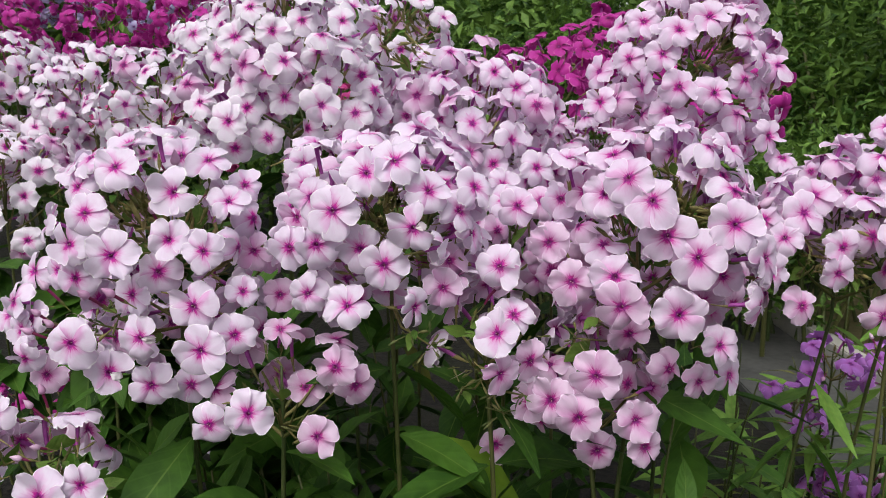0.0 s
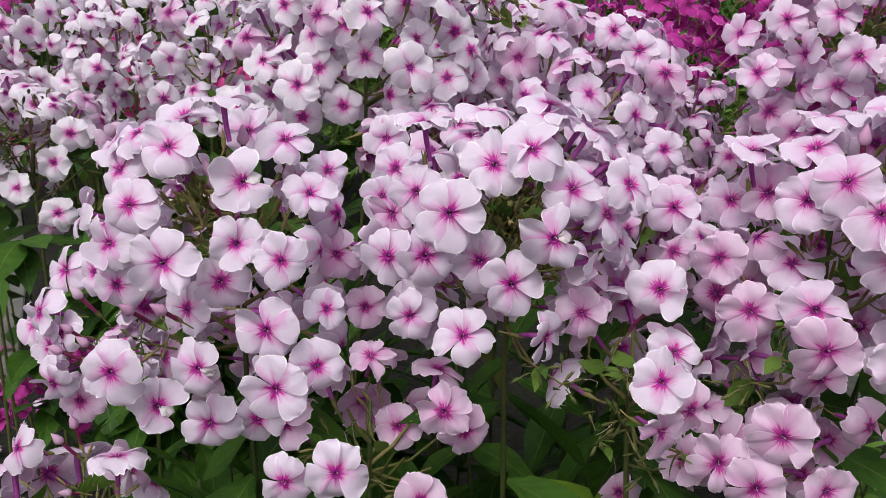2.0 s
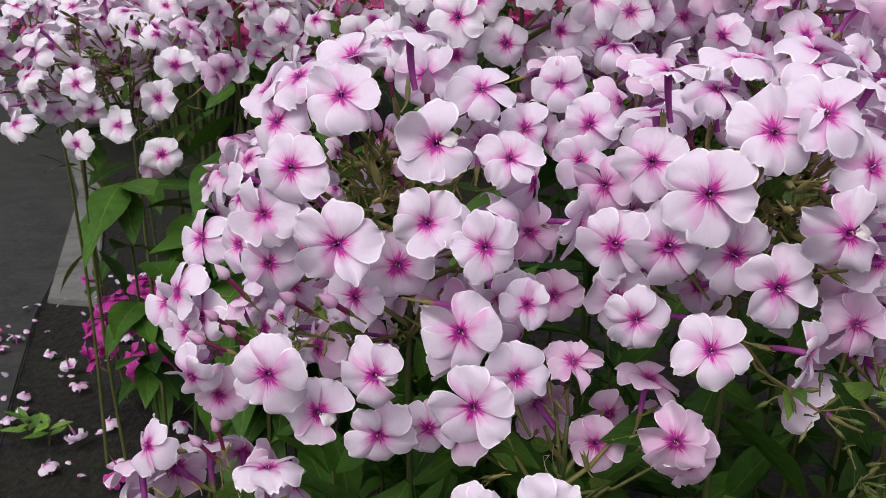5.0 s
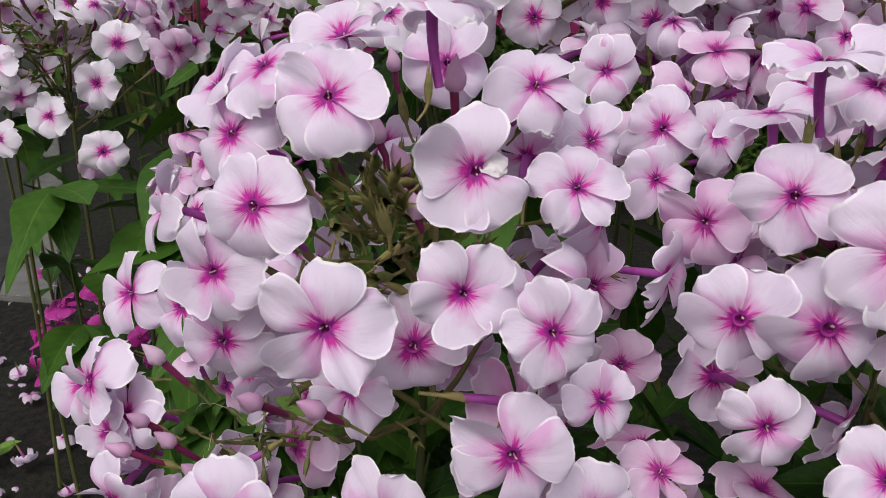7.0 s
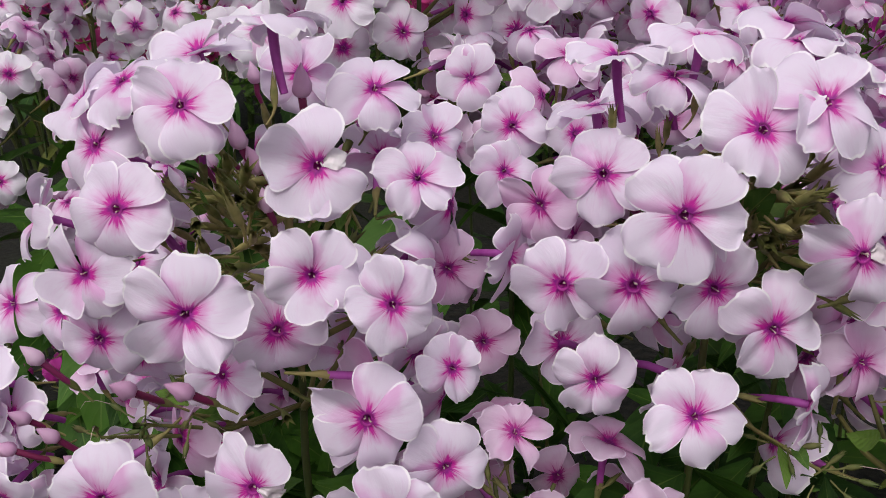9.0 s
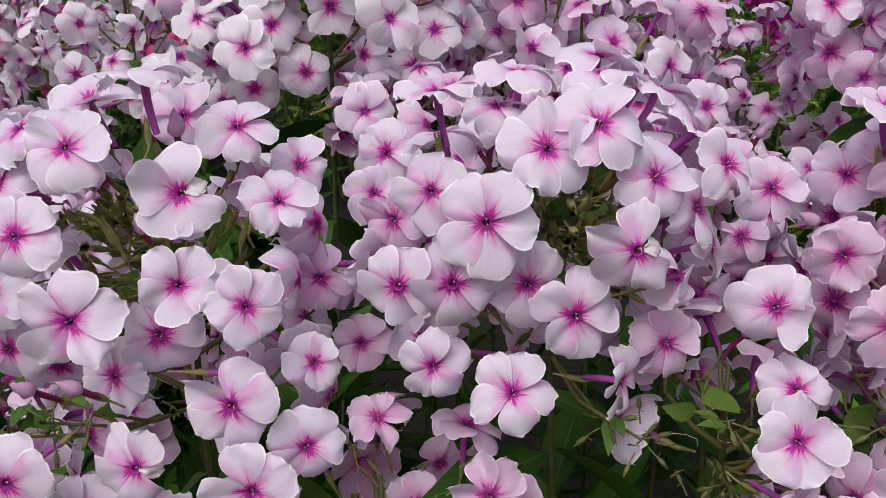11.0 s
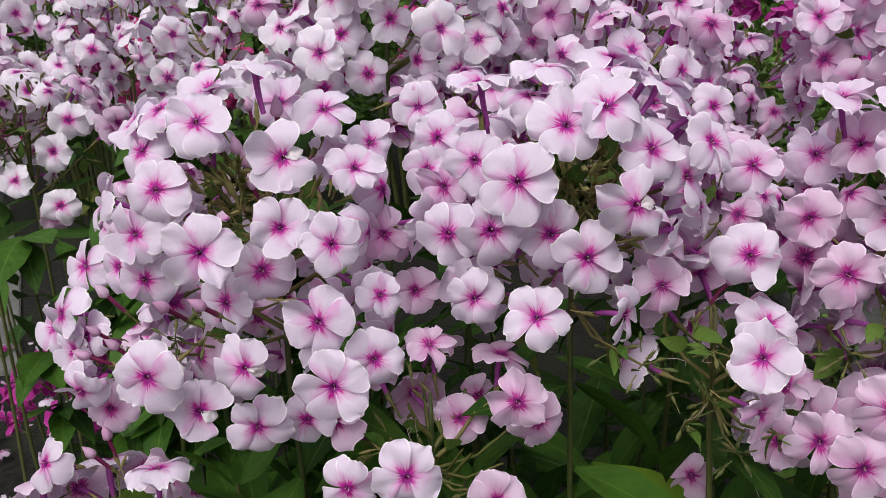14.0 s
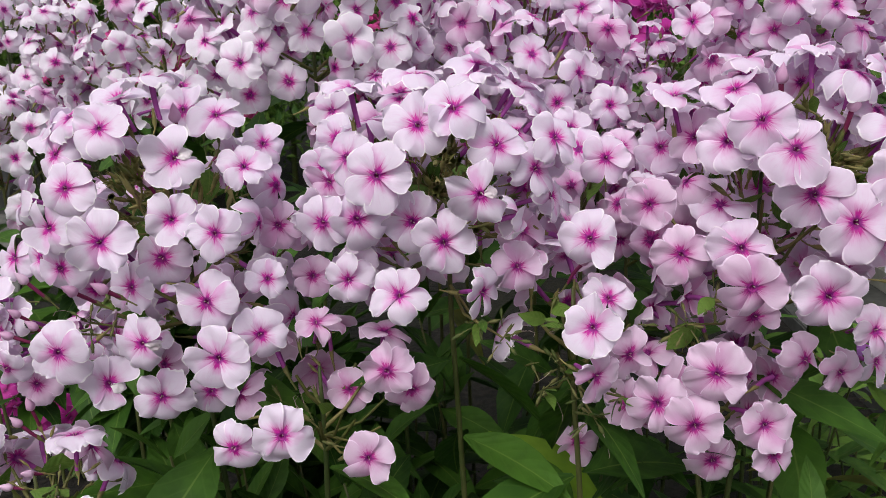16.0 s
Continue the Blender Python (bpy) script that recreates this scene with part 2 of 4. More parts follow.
def petal_surface(rng, nu, nv, curl=0.0, length=0.0163, fold=0.0):
    """One petal, root at the throat, along +y, its face to +z."""
    L, W = length * rng.uniform(0.93, 1.07), 0.0186 * rng.uniform(0.92, 1.07)
    lift, drop, cross, twist = rng.uniform(0.0003, 0.0022), rng.uniform(-0.0012, 0.0052) + curl, rng.uniform(-0.0044, 0.0026), rng.uniform(0.08, 0.26)
    ph, wave, lean, notch = rng.uniform(0, 6.3), rng.uniform(0.0003, 0.0014), rng.uniform(-0.14, 0.14), rng.uniform(-0.04, 0.06)
    pin, side, skew = rng.uniform(0.0, 0.11), rng.choice((-1, 1)) * rng.uniform(0.15, 0.75), rng.uniform(-0.03, 0.11)
    flare, hem = rng.uniform(-0.08, 0.24), rng.uniform(-0.0004, 0.0011)
    dent, du, dv = rng.uniform(-0.0006, 0.0011), rng.uniform(-0.6, 0.6), rng.uniform(0.4, 0.8)
    ripple = 1.0 if nu > 7 else 0.3
    vs, uvs, fs = [], [], []
    for j in range(nv + 1):
        v = (j / nv) ** 0.85
        for i in range(nu + 1):
            u = 2 * i / nu - 1
            x = u * 0.5 * W * profile(v) * (1 + flare * u) + lean * L * v * v * 0.5
            y = 0.0012 + L * v * (1 - 0.10 * abs(u) ** 2.6 * v) - L * notch * math.exp(-(u * 3) ** 2) * v ** 6 + L * pin * math.exp(-((u - side) * 2.8) ** 2) * v ** 5
            y += L * skew * u * v ** 3 + L * 0.013 * ripple * math.sin(11 * u + 2 * ph) * math.sin(5 * u + ph) * v ** 6
            z = lift * math.sin(math.pi * v) - drop * v ** 3 + cross * u * u * v + twist * x + wave * math.sin(3.5 * u + 4 * v + ph) * v
            z += wave * 0.9 * ripple * math.sin(9 * u + ph) * v ** 5 - 0.0007 * math.exp(-(u * 4.5) ** 2) * math.sin(math.pi * v)
            z -= hem * (abs(u) ** 5 * v + v ** 9) + dent * math.exp(-((u - du) * 2.6) ** 2 - ((v - dv) * 5) ** 2)
            if fold and u > 0:
                z += fold * abs(x - lean * L * v * v * 0.5) * v
                x = lean * L * v * v * 0.5 + (x - lean * L * v * v * 0.5) * (1 - 0.55 * min(fold, 1.2) * v)
            vs.append((x, y, z))
            uvs.append((0.5 + 0.5 * u, v))
    for j in range(nv):
        for i in range(nu):
            a = j * (nu + 1) + i
            fs.append([a, a + 1, a + nu + 2, a + nu + 1])
    return vs, fs, uvs


rng = random.Random(5)
PETALS = {}
for tint in ("pale", "rose", "blush", "white"):
    PETALS[tint] = []
    for k in range(36):
        vs, fs, uvs = petal_surface(rng, 10, 10, curl=(0, 0, -0.0025, 0.0015, 0.004, 0)[k % 6], fold={23: 1.1, 17: 0.9, 11: 0.7, 5: 0.45}.get(k, 0.0))
        PETALS[tint].append(mesh_from("petal", vs, fs, [PETAL[tint]], uvs))


WITHER = skin_material("withered_petal", (0.66, 0.56, 0.60), (0.82, 0.78, 0.80), 0.6, 400.0, 0.6, 0.1)


def withered_mesh(rng):
    vs, fs, uvs = petal_surface(rng, 10, 10, 0.0, 0.0085)
    vs = [(x * 0.34 + 0.0008 * noise.noise((x * 900, y * 900, 1)), y, z + 0.0020 * noise.noise((x * 620, y * 520, 7)) * min(1, y * 160)) for x, y, z in vs]
    return mesh_from("petal", vs, fs, [WITHER], uvs)


WITHERED = [withered_mesh(rng) for k in range(3)]


def flower_body(rng):
    """Throat, two pale stamens and the curved tube behind the petals."""
    b = Builder()
    bend = rng.uniform(-0.004, 0.004), rng.uniform(-0.006, -0.001)
    n = 7
    path = [(bend[0] * (k / n) ** 2, bend[1] * (k / n) ** 2, 0.0002 - 0.022 * k / n) for k in range(n + 1)]
    b.tube(path, [0.0018] + [0.0018 - 0.0005 * k / n for k in range(1, n + 1)], 8, 0, False)
    ring = [(r * math.cos(a * math.pi / 5), r * math.sin(a * math.pi / 5), z) for r, z in ((0.0023, 0.0003), (0.0018, 0.0004), (0.0014, -0.0006), (0.0010, -0.0026)) for a in range(10)]
    b.add(ring + [(0, 0, -0.003)], [[j * 10 + k, j * 10 + (k + 1) % 10, j * 10 + 10 + (k + 1) % 10, j * 10 + 10 + k] for j in range(3) for k in range(10)] + [[30 + k, 30 + (k + 1) % 10, 40] for k in range(10)], None, 1)
    for a in (rng.uniform(0, 6.3), rng.uniform(0, 6.3)):
        x, y = 0.0007 * math.cos(a), 0.0007 * math.sin(a)
        b.tube([(x, y, -0.002), (x, y, 0.0004), (x * 1.5, y * 1.5, 0.0010), (x * 1.8, y * 1.8, 0.0009)], [0.0002, 0.0002, 0.0003, 0.0002], 5, 2)
    return b.mesh("flower", [TUBE, THROAT, STAMEN])


BODIES = [flower_body(rng) for k in range(4)]


def calyx_on(b, rng, m, open_teeth, stalk):
    """One plump ribbed green spindle that ends in five dark-tipped teeth along +z, on its thin stalk."""
    w = rng.uniform(0.85, 1.15)
    bend = rng.uniform(-0.003, 0.003), rng.uniform(-0.003, 0.003)
    rings = [(-stalk, 0.00045, 1.0), (-stalk * 0.5, 0.00045, 0.3), (-0.0006, 0.00055, 0), (0.0006, 0.0010 * w, 0), (0.0024, 0.00135 * w, 0), (0.0046, 0.00135 * w, 0), (0.0068, 0.0009 * w + 0.25 * open_teeth, 0)]
    vs, fs = [], []
    for n, (z, r, k) in enumerate(rings):
        for a in range(10):
            c, q = a * math.pi / 5, r * (0.82 if a % 2 == 0 and n > 2 else 1.0)
            vs.append(m @ Vector((q * math.cos(c) + bend[0] * k, q * math.sin(c) + bend[1] * k, z)))
    for j in range(len(rings) - 1):
        for a in range(10):
            e = (a + 1) % 10
            fs.append([j * 10 + a, j * 10 + e, j * 10 + 10 + e, j * 10 + 10 + a])
    o = (len(rings) - 1) * 10
    for k in range(5):
        c = (2 * k + 1) * math.pi / 5
        r = 0.0003 + open_teeth * rng.uniform(0.5, 1.3)
        vs.append(m @ Vector((r * math.cos(c), r * math.sin(c), rng.uniform(0.0095, 0.0120))))
        q = len(vs)
        fs += [[o + 2 * k, o + 2 * k + 1, q - 1], [o + 2 * k + 1, o + (2 * k + 2) % 10, q - 1]]
    b.add(vs, fs, None, 0)


def calyx_mesh(rng, open_teeth, stalk):
    b = Builder()
    calyx_on(b, rng, Matrix(), open_teeth, stalk)
    return b.mesh("calyx", [CALYX])


def towards(p, d, spin=0.0, scale=1.0):
    q = Vector(d).to_track_quat("Z", "Y").to_matrix().to_4x4()
    return Matrix.Translation(p) @ q @ Matrix.Rotation(spin, 4, "Z") @ Matrix.Scale(scale, 4)


CALYCES = [calyx_mesh(rng, o, l) for o, l in ((0.0003, 0.007), (0.0010, 0.008), (0.0020, 0.006), (0.0006, 0.009), (0.0003, 0.006), (0.0028, 0.007))]


def bud_mesh(rng, length):
    """Pointed, twisted pink bud on a dark crimson tube, along +z."""
    b = Builder()
    b.tube([(0, 0, -length), (0.0008, 0, -length * 0.5), (0, 0, 0)], [0.0009, 0.0011, 0.0012], 6, 0, False)
    prof = ((0, 0.0012), (0.0007, 0.0022), (0.0020, 0.0029), (0.0038, 0.0029), (0.0060, 0.0020), (0.0080, 0.0009), (0.0094, 0.0001))
    vs, fs = [], []
    for z, r in prof:
        for k in range(10):
            a = 2 * math.pi * k / 10 + z * 160
            q = r * (1.0 if k % 2 else 0.80)
            vs.append((q * math.cos(a), q * math.sin(a), z))
    for j in range(len(prof) - 1):
        for k in range(10):
            i = (k + 1) % 10
            fs.append([j * 10 + k, j * 10 + i, j * 10 + 10 + i, j * 10 + 10 + k])
    b.add(vs, fs, None, 1)
    return b.mesh("bud", [DARK_TUBE, BUD])


BUDS = [bud_mesh(rng, l) for l in (0.008, 0.014, 0.018)]
LEAF_SHAPE = ((0.0, 0.10), (0.08, 0.30), (0.25, 0.82), (0.42, 1.0), (0.6, 0.88), (0.8, 0.50), (0.93, 0.18), (1.0, 0.02))


def leaf_surface(rng, length, width, nu=4, nv=9):
    droop, fold, ph, sway = rng.uniform(0.1, 0.55), rng.uniform(0.08, 0.30), rng.uniform(0, 6), rng.uniform(-0.1, 0.1)
    vs, uvs, fs = [], [], []
    for j in range(nv + 1):
        v = j / nv
        for i in range(nu + 1):
            u = 2 * i / nu - 1
            hw = 0.5 * width * profile(v, LEAF_SHAPE)
            x = u * hw + sway * length * v * v
            y = length * v * (1 - 0.10 * droop * v)
            z = -droop * length * v * v * 0.6 + fold * abs(u) * hw + 0.03 * width * math.sin(9 * v + 2 * u + ph) * abs(u)
            vs.append((x, y, z))
            uvs.append((0.5 + 0.5 * u, v))
    for j in range(nv):
        for i in range(nu):
            a = j * (nu + 1) + i
            fs.append([a, a + 1, a + nu + 2, a + nu + 1])
    return vs, fs, uvs


def leaf_meshes(mat, count, length, width, nu=4, nv=9):
    made = []
    for k in range(count):
        vs, fs, uvs = leaf_surface(rng, length * rng.uniform(0.85, 1.15), width * rng.uniform(0.85, 1.15), nu, nv)
        made.append(mesh_from("leaf", vs, fs, [mat], uvs))
    return made


LEAVES = leaf_meshes(LEAF, 8, 0.105, 0.037, 6, 10)
LIGHT = leaf_meshes(FAR_LEAF, 6, 0.085, 0.021)
# Brighter copy of the leaf colour: light shining through is put into it.
LIGHT_BROAD = leaf_meshes(plant_material("lit_tint_leaf", (0.10, 0.20, 0.015), (0.20, 0.33, 0.03), 0.55, share=0.35), 1, 0.100, 0.042, 6, 10)
FADED = leaf_meshes(YELLOW_LEAF, 2, 0.095, 0.024)


def far_flower(tint, rng):
    """A whole flower in one light mesh for plants that stand farther off."""
    b = Builder()
    b.tube([(0, 0, 0), (0, 0, -0.009), (0.001, -0.002, -0.02)], [0.0019, 0.0017, 0.0014], 5, 1, False)
    b.tube([(0.001, -0.002, -0.017), (0.001, -0.002, -0.021), (0.001, -0.003, -0.026), (0, -0.004, -0.034)], [0.0015, 0.0016, 0.0008, 0.0006], 5, 3, False)
    cup, wide = rng.uniform(-0.5, 0.15), rng.uniform(0.88, 1.04)
    for k in range(5):
        vs, fs, uvs = petal_surface(rng, 6, 6, curl=0.001)
        m = pose(0, 0, 0, 0, 0, 72 * k + rng.uniform(-7, 7)) @ Matrix.Rotation(cup + rng.uniform(-0.2, 0.2), 4, "X") @ Matrix.Rotation(rng.uniform(-0.2, 0.2), 4, "Y")
        b.add(vs, fs, uvs, 0, m @ Matrix.Diagonal((wide, rng.uniform(0.92, 1.05), 1, 1)))
    b.add([(0.0011 * math.cos(a * 1.256), 0.0011 * math.sin(a * 1.256), 0.0005) for a in range(5)], [[0, 1, 2, 3, 4]], None, 2)
    return b.mesh("flower", [PETAL[tint], TUBE, THROAT, CALYX])


FAR = {tint: [far_flower(tint, rng) for k in range(10)] for tint in PETAL}


def part(name, mesh, parent, m, label=""):
    ob = new(name, mesh)
    ob.parent = parent
    ob.matrix_basis = m
    return tagged(ob, label) if label else ob


def facing(x, y, z, az, el, clock=0.0, scale=1.0):
    """A pose whose +z looks out at az (0 towards -y, + towards +x) and el degrees, its +y upwards."""
    a, e = radians(az), radians(el)
    n = Vector((math.sin(a) * math.cos(e), -math.cos(a) * math.cos(e), math.sin(e)))
    up = Vector((-math.sin(a) * math.sin(e), math.cos(a) * math.sin(e), math.cos(e)))
    r = up.cross(n)
    m = Matrix(((r.x, up.x, n.x, x), (r.y, up.y, n.y, y), (r.z, up.z, n.z, z), (0, 0, 0, 1)))
    return m @ Matrix.Rotation(-radians(clock), 4, "Z") @ Matrix.Scale(scale, 4)


# ---- the ground ----
def ground():
    rg = random.Random(2)
    b = Builder()
    n = 90
    xs = [math.copysign(abs(i / 45 - 1) ** 2.6 * 400, i - 45) for i in range(n + 1)]
    vs = [(x, 1.0 + y, 0.020 * (noise.noise((x * 6, y * 6, 0)) + 0.5 * noise.noise((x * 17, y * 17, 3))) * (abs(x) < 0.7 and abs(y) < 20)) for y in xs for x in xs]
    fs = [[j * (n + 1) + i, j * (n + 1) + i + 1, (j + 1) * (n + 1) + i + 1, (j + 1) * (n + 1) + i] for j in range(n) for i in range(n)]
    b.add(vs, fs)
    m, t, bs = material("dark_soil", 0.9)
    co = node(t, "TexCoord").outputs["Object"]
    n1 = node(t, "TexNoise", Vector=co, Scale=70.0, Detail=6.0).outputs[0]
    n2 = node(t, "TexNoise", Vector=co, Scale=5.0, Detail=4.0).outputs[0]
    c = mix(t, smooth(t, n1, 0.35, 0.7), (0.004, 0.0035, 0.003), (0.018, 0.015, 0.011))
    c = mix(t, smooth(t, n2, 0.45, 0.7, 0.0, 0.6), c, (0.015, 0.018, 0.008))
    t.links.new(c, bs.inputs["Base Color"])
    bump(t, bs, n1, 0.9, 0.01)
    tagged(new("ground", b.mesh("ground", [m])), "dark damp garden soil strewn with fallen petals", "ground", kind="structure")


ground()


# ---- phlox ----
def stub_mesh(rng, style):
    """A short swollen calyx, fading to tan at its teeth."""
    b = Builder()
    b.tube([(0, 0, -0.009), (0.0004, 0, -0.003), (0, 0, 0)], [0.0005, 0.0005, 0.0006], 5, 0, False)
    calyx_on(b, rng, Matrix.Diagonal((1.05, 1.05, 0.74, 1)), 0.0007, 0.002)
    if style:
        b.tube([(0, 0, 0.006), (0.002, 0.001, 0.014), (0.006, 0.001, 0.020), (0.011, 0.0, 0.021)], [0.00018, 0.00016, 0.00014, 0.0001], 4, 1)
    return b.mesh("calyx", [STUB, STAMEN])


STUB = skin_material("tan_green_calyx", (0.060, 0.085, 0.020), (0.18, 0.165, 0.06), 0.65, 260.0)
BRACT = plant_material("small_light_leaf", (0.045, 0.11, 0.015), (0.13, 0.22, 0.04))
STUBS = [stub_mesh(rng, k == 0) for k in range(9)]
BRACTS = leaf_meshes(BRACT, 5, 0.016, 0.0080, 2, 5)


class Head:
    """One flowering stem: its thing, the middle of its flower head, and what grows on it so far."""

    def __init__(self, ob, c, r, h, foot):
        self.ob, self.c, self.r, self.h, self.foot = ob, Vector(c), r, h, Vector(foot)
        self.spots, self.faces, self.tint = [], [], "pale"


def stem_path(foot, top, rng, n=8):
    bow = Vector((rng.uniform(-0.02, 0.02), rng.uniform(-0.02, 0.02), 0))
    return [foot.lerp(top, k / n) + bow * math.sin(math.pi * k / n) for k in range(n + 1)]


def phlox(c, r, h, foot, label, leaves=LEAVES, pairs=7, top_leaf=0.02, group="phlox stems of the clump", fan=0):
    ob = tagged(new("phlox"), label, "phlox", group)
    foot = Vector((*foot, 0.0))
    ob.location = foot
    head = Head(ob, c, r, h, foot)
    rg = random.Random(int((c[0] + 5) * 9000 + c[1] * 700))
    top = head.c - Vector((0, 0, h * 0.75))
    path = stem_path(foot, top, rg)
    b = Builder()
    tip = head.c + Vector((0, 0, h * 0.45))
    b.tube([p - foot for p in path] + [head.c - foot, tip - foot], [0.0024 - 0.0009 * k / 8 for k in range(9)] + [0.0013, 0.0008], 7)
    part("stem", b.mesh("stem", [STEM]), ob, Matrix())
    turn = rg.uniform(0, 180)
    for k in range(pairs):
        f = 1 - top_leaf - 0.115 * k
        if f < 0.15:
            break
        i = min(int(f * 8), 7)
        p = path[i].lerp(path[i + 1], f * 8 - i) - foot
        for side in (0, 180):
            a = turn + 90 * k + side + rg.uniform(-18, 18)
            if fan:
                a = fan + rg.uniform(-70, 70)
            m = Matrix.Translation(p) @ pose(0, 0, 0, 0, 0, a) @ pose(0, 0.003, 0, rg.uniform(-48, 32), rg.uniform(-25, 25), 0)
            old = k > 3 and rg.random() < 0.12
            part("leaf", rg.choice(FADED if old else leaves), ob, m @ Matrix.Scale(rg.uniform(0.6, 0.8) if k == 0 else rg.uniform(0.65, 1.0), 4), "yellowing leaf" if old else "")
    return head


petal_pick = random.Random(11)


def bloom(head, x, y, z, size, clock, az, el, tint="pale", withered=-1):
    """One near flower with its own petals. size: millimetres across."""
    rg = petal_pick
    tint = head.tint if tint == "pale" else tint
    s = size / 38.8
    m = facing(x - head.foot.x, y - head.foot.y, z, az, el, 0, s)
    fl = part("flower", rg.choice(BODIES), head.ob, m)
    tilt = rg.choice((-16, -10, -5, -2, 0, 2, 5, 9)) + rg.uniform(-3, 3)
    wide = rg.choice((0.90, 0.95, 1.0, 1.04, 1.08))
    for k in range(5):
        a = -radians(clock + 72 * k + rg.uniform(-4, 4))
        q = Matrix.Rotation(a, 4, "Z") @ Matrix.Rotation(radians(tilt + rg.uniform(-10, 10)), 4, "X")
        q = q @ Matrix.Rotation(radians(rg.uniform(-12, 14)), 4, "Y") @ Matrix.Diagonal((wide * rg.uniform(0.94, 1.06), rg.uniform(0.94, 1.05), 1, 1))
        if k == withered:
            part("petal", rg.choice(WITHERED), fl, q, "crumpled withered petal")
        else:
            part("petal", rg.choice(PETALS[tint]), fl, q)
    part("calyx", rg.choice(CALYCES), fl, Matrix.Translation((0, -0.003, -0.0255)))
    head.spots.append(Vector((x, y, z)))
    head.faces.append(Vector((x, y, z)))


def dome(head, az, el, f=1.0):
    a, e = radians(az), radians(el)
    d = Vector((math.sin(a) * math.cos(e), -math.cos(a) * math.cos(e), math.sin(e)))
    return head.c + Vector((d.x * head.r, d.y * head.r, d.z * head.h)) * f, d


def fill(head, tries, az_lo, az_hi, el_lo, el_hi, gap, seed, tint="pale", sizes=(0.86, 1.02), share_rose=0.0, deep=(0.88, 1.06), bare=(), turn=42):
    """Crowds lighter flowers round the rest of a head."""
    rg = random.Random(seed)
    for k in range(tries):
        az, el = rg.uniform(az_lo, az_hi), math.degrees(math.asin(rg.uniform(math.sin(radians(el_lo)), math.sin(radians(el_hi)))))
        p, d = dome(head, az, el, rg.uniform(*deep))
        if any((p - q).length < gap for q in head.spots) or any((p - Vector(q)).length < w for q, w in bare):
            continue
        face = el * 0.85 + 12 + rg.uniform(-30, 34)
        t = "rose" if rg.random() < share_rose else head.tint if tint == "pale" else tint
        m = facing(p.x - head.foot.x, p.y - head.foot.y, p.z, az + rg.uniform(-turn, turn), min(face, 88), rg.uniform(0, 72), rg.uniform(*sizes))
        part("flower", rg.choice(FAR[t]), head.ob, m)
        head.spots.append(p)


def hidden(head, p, d=Vector((0, 0, 0)), reach=0.0):
    """Whether p, or what reaches out from it along d, would stick out in front of a flower of the head."""
    return any((w.x - q.x) ** 2 + (w.z - q.z) ** 2 < 0.0175 ** 2 and w.y < q.y + 0.007 for w in (p, p + d * (reach * 0.5), p + d * reach) for q in head.faces)


def tufts(head, count, seed, f_lo=0.30, f_hi=0.66, el_lo=-30, el_hi=85, az=(-180, 180), buds=0.0, loose=0.4, size=(0.75, 1.1)):
    """Spent and unopened calyces inside a head, and a few buds at its rim."""
    rg = random.Random(seed)
    for k in range(count):
        p, d = dome(head, rg.uniform(*az), rg.uniform(el_lo, el_hi), rg.uniform(f_lo, f_hi))
        d = (d + Vector((rg.uniform(-loose, loose), rg.uniform(-loose, loose), rg.uniform(0.0, 0.6)))).normalized()
        if hidden(head, p, d, 0.012):
            continue
        part("calyx", rg.choice(CALYCES), head.ob, towards(p - head.foot, d, rg.uniform(0, 6), rg.uniform(*size)))
        e = Vector((rg.gauss(0, 1), rg.gauss(0, 1), rg.gauss(0, 1))).normalized()
        if k % 5 == 0 and not hidden(head, p, e, 0.018):
            part("bract", rg.choice(BRACTS), head.ob, leafward(p - head.foot - d * 0.008, e, rg.uniform(0, 6), rg.uniform(0.8, 1.5)))
        if rg.random() < buds:
            part("bud", rg.choice(BUDS), head.ob, towards(p - head.foot + d * 0.016, d, rg.uniform(0, 6), rg.uniform(0.8, 1.1)))


def leafward(p, d, spin, scale):
    """The pose of a leaf with its root at p that grows along d."""
    return Matrix.Translation(p) @ Vector(d).to_track_quat("Y", "Z").to_matrix().to_4x4() @ Matrix.Rotation(spin, 4, "Y") @ Matrix.Scale(scale, 4)


def bristle(head, q, w, count, seed):
    """A bare patch of a head, packed with spent calyces."""
    rg = random.Random(seed)
    for n in range(count):
        p = Vector(q) + Vector((rg.uniform(-w, w), rg.uniform(-0.014, 0.016), rg.uniform(-w, w))) * 0.8
        d = (p - head.c).normalized() + Vector((rg.gauss(0, 0.45), rg.gauss(-0.35, 0.3), rg.gauss(-0.1, 0.4)))
        d.normalize()
        if not hidden(head, p, d, 0.011):
            part("calyx", rg.choice(CALYCES), head.ob, towards(p - head.foot, d, rg.uniform(0, 6), rg.uniform(0.85, 1.15)))
        if n % 9 == 0 and not hidden(head, p, d, 0.018):
            part("bract", rg.choice(BRACTS), head.ob, leafward(p - head.foot - d * 0.006, d + Vector((rg.gauss(0, 0.6), 0, rg.gauss(0, 0.6))), rg.uniform(0, 6), rg.uniform(0.8, 1.3)))


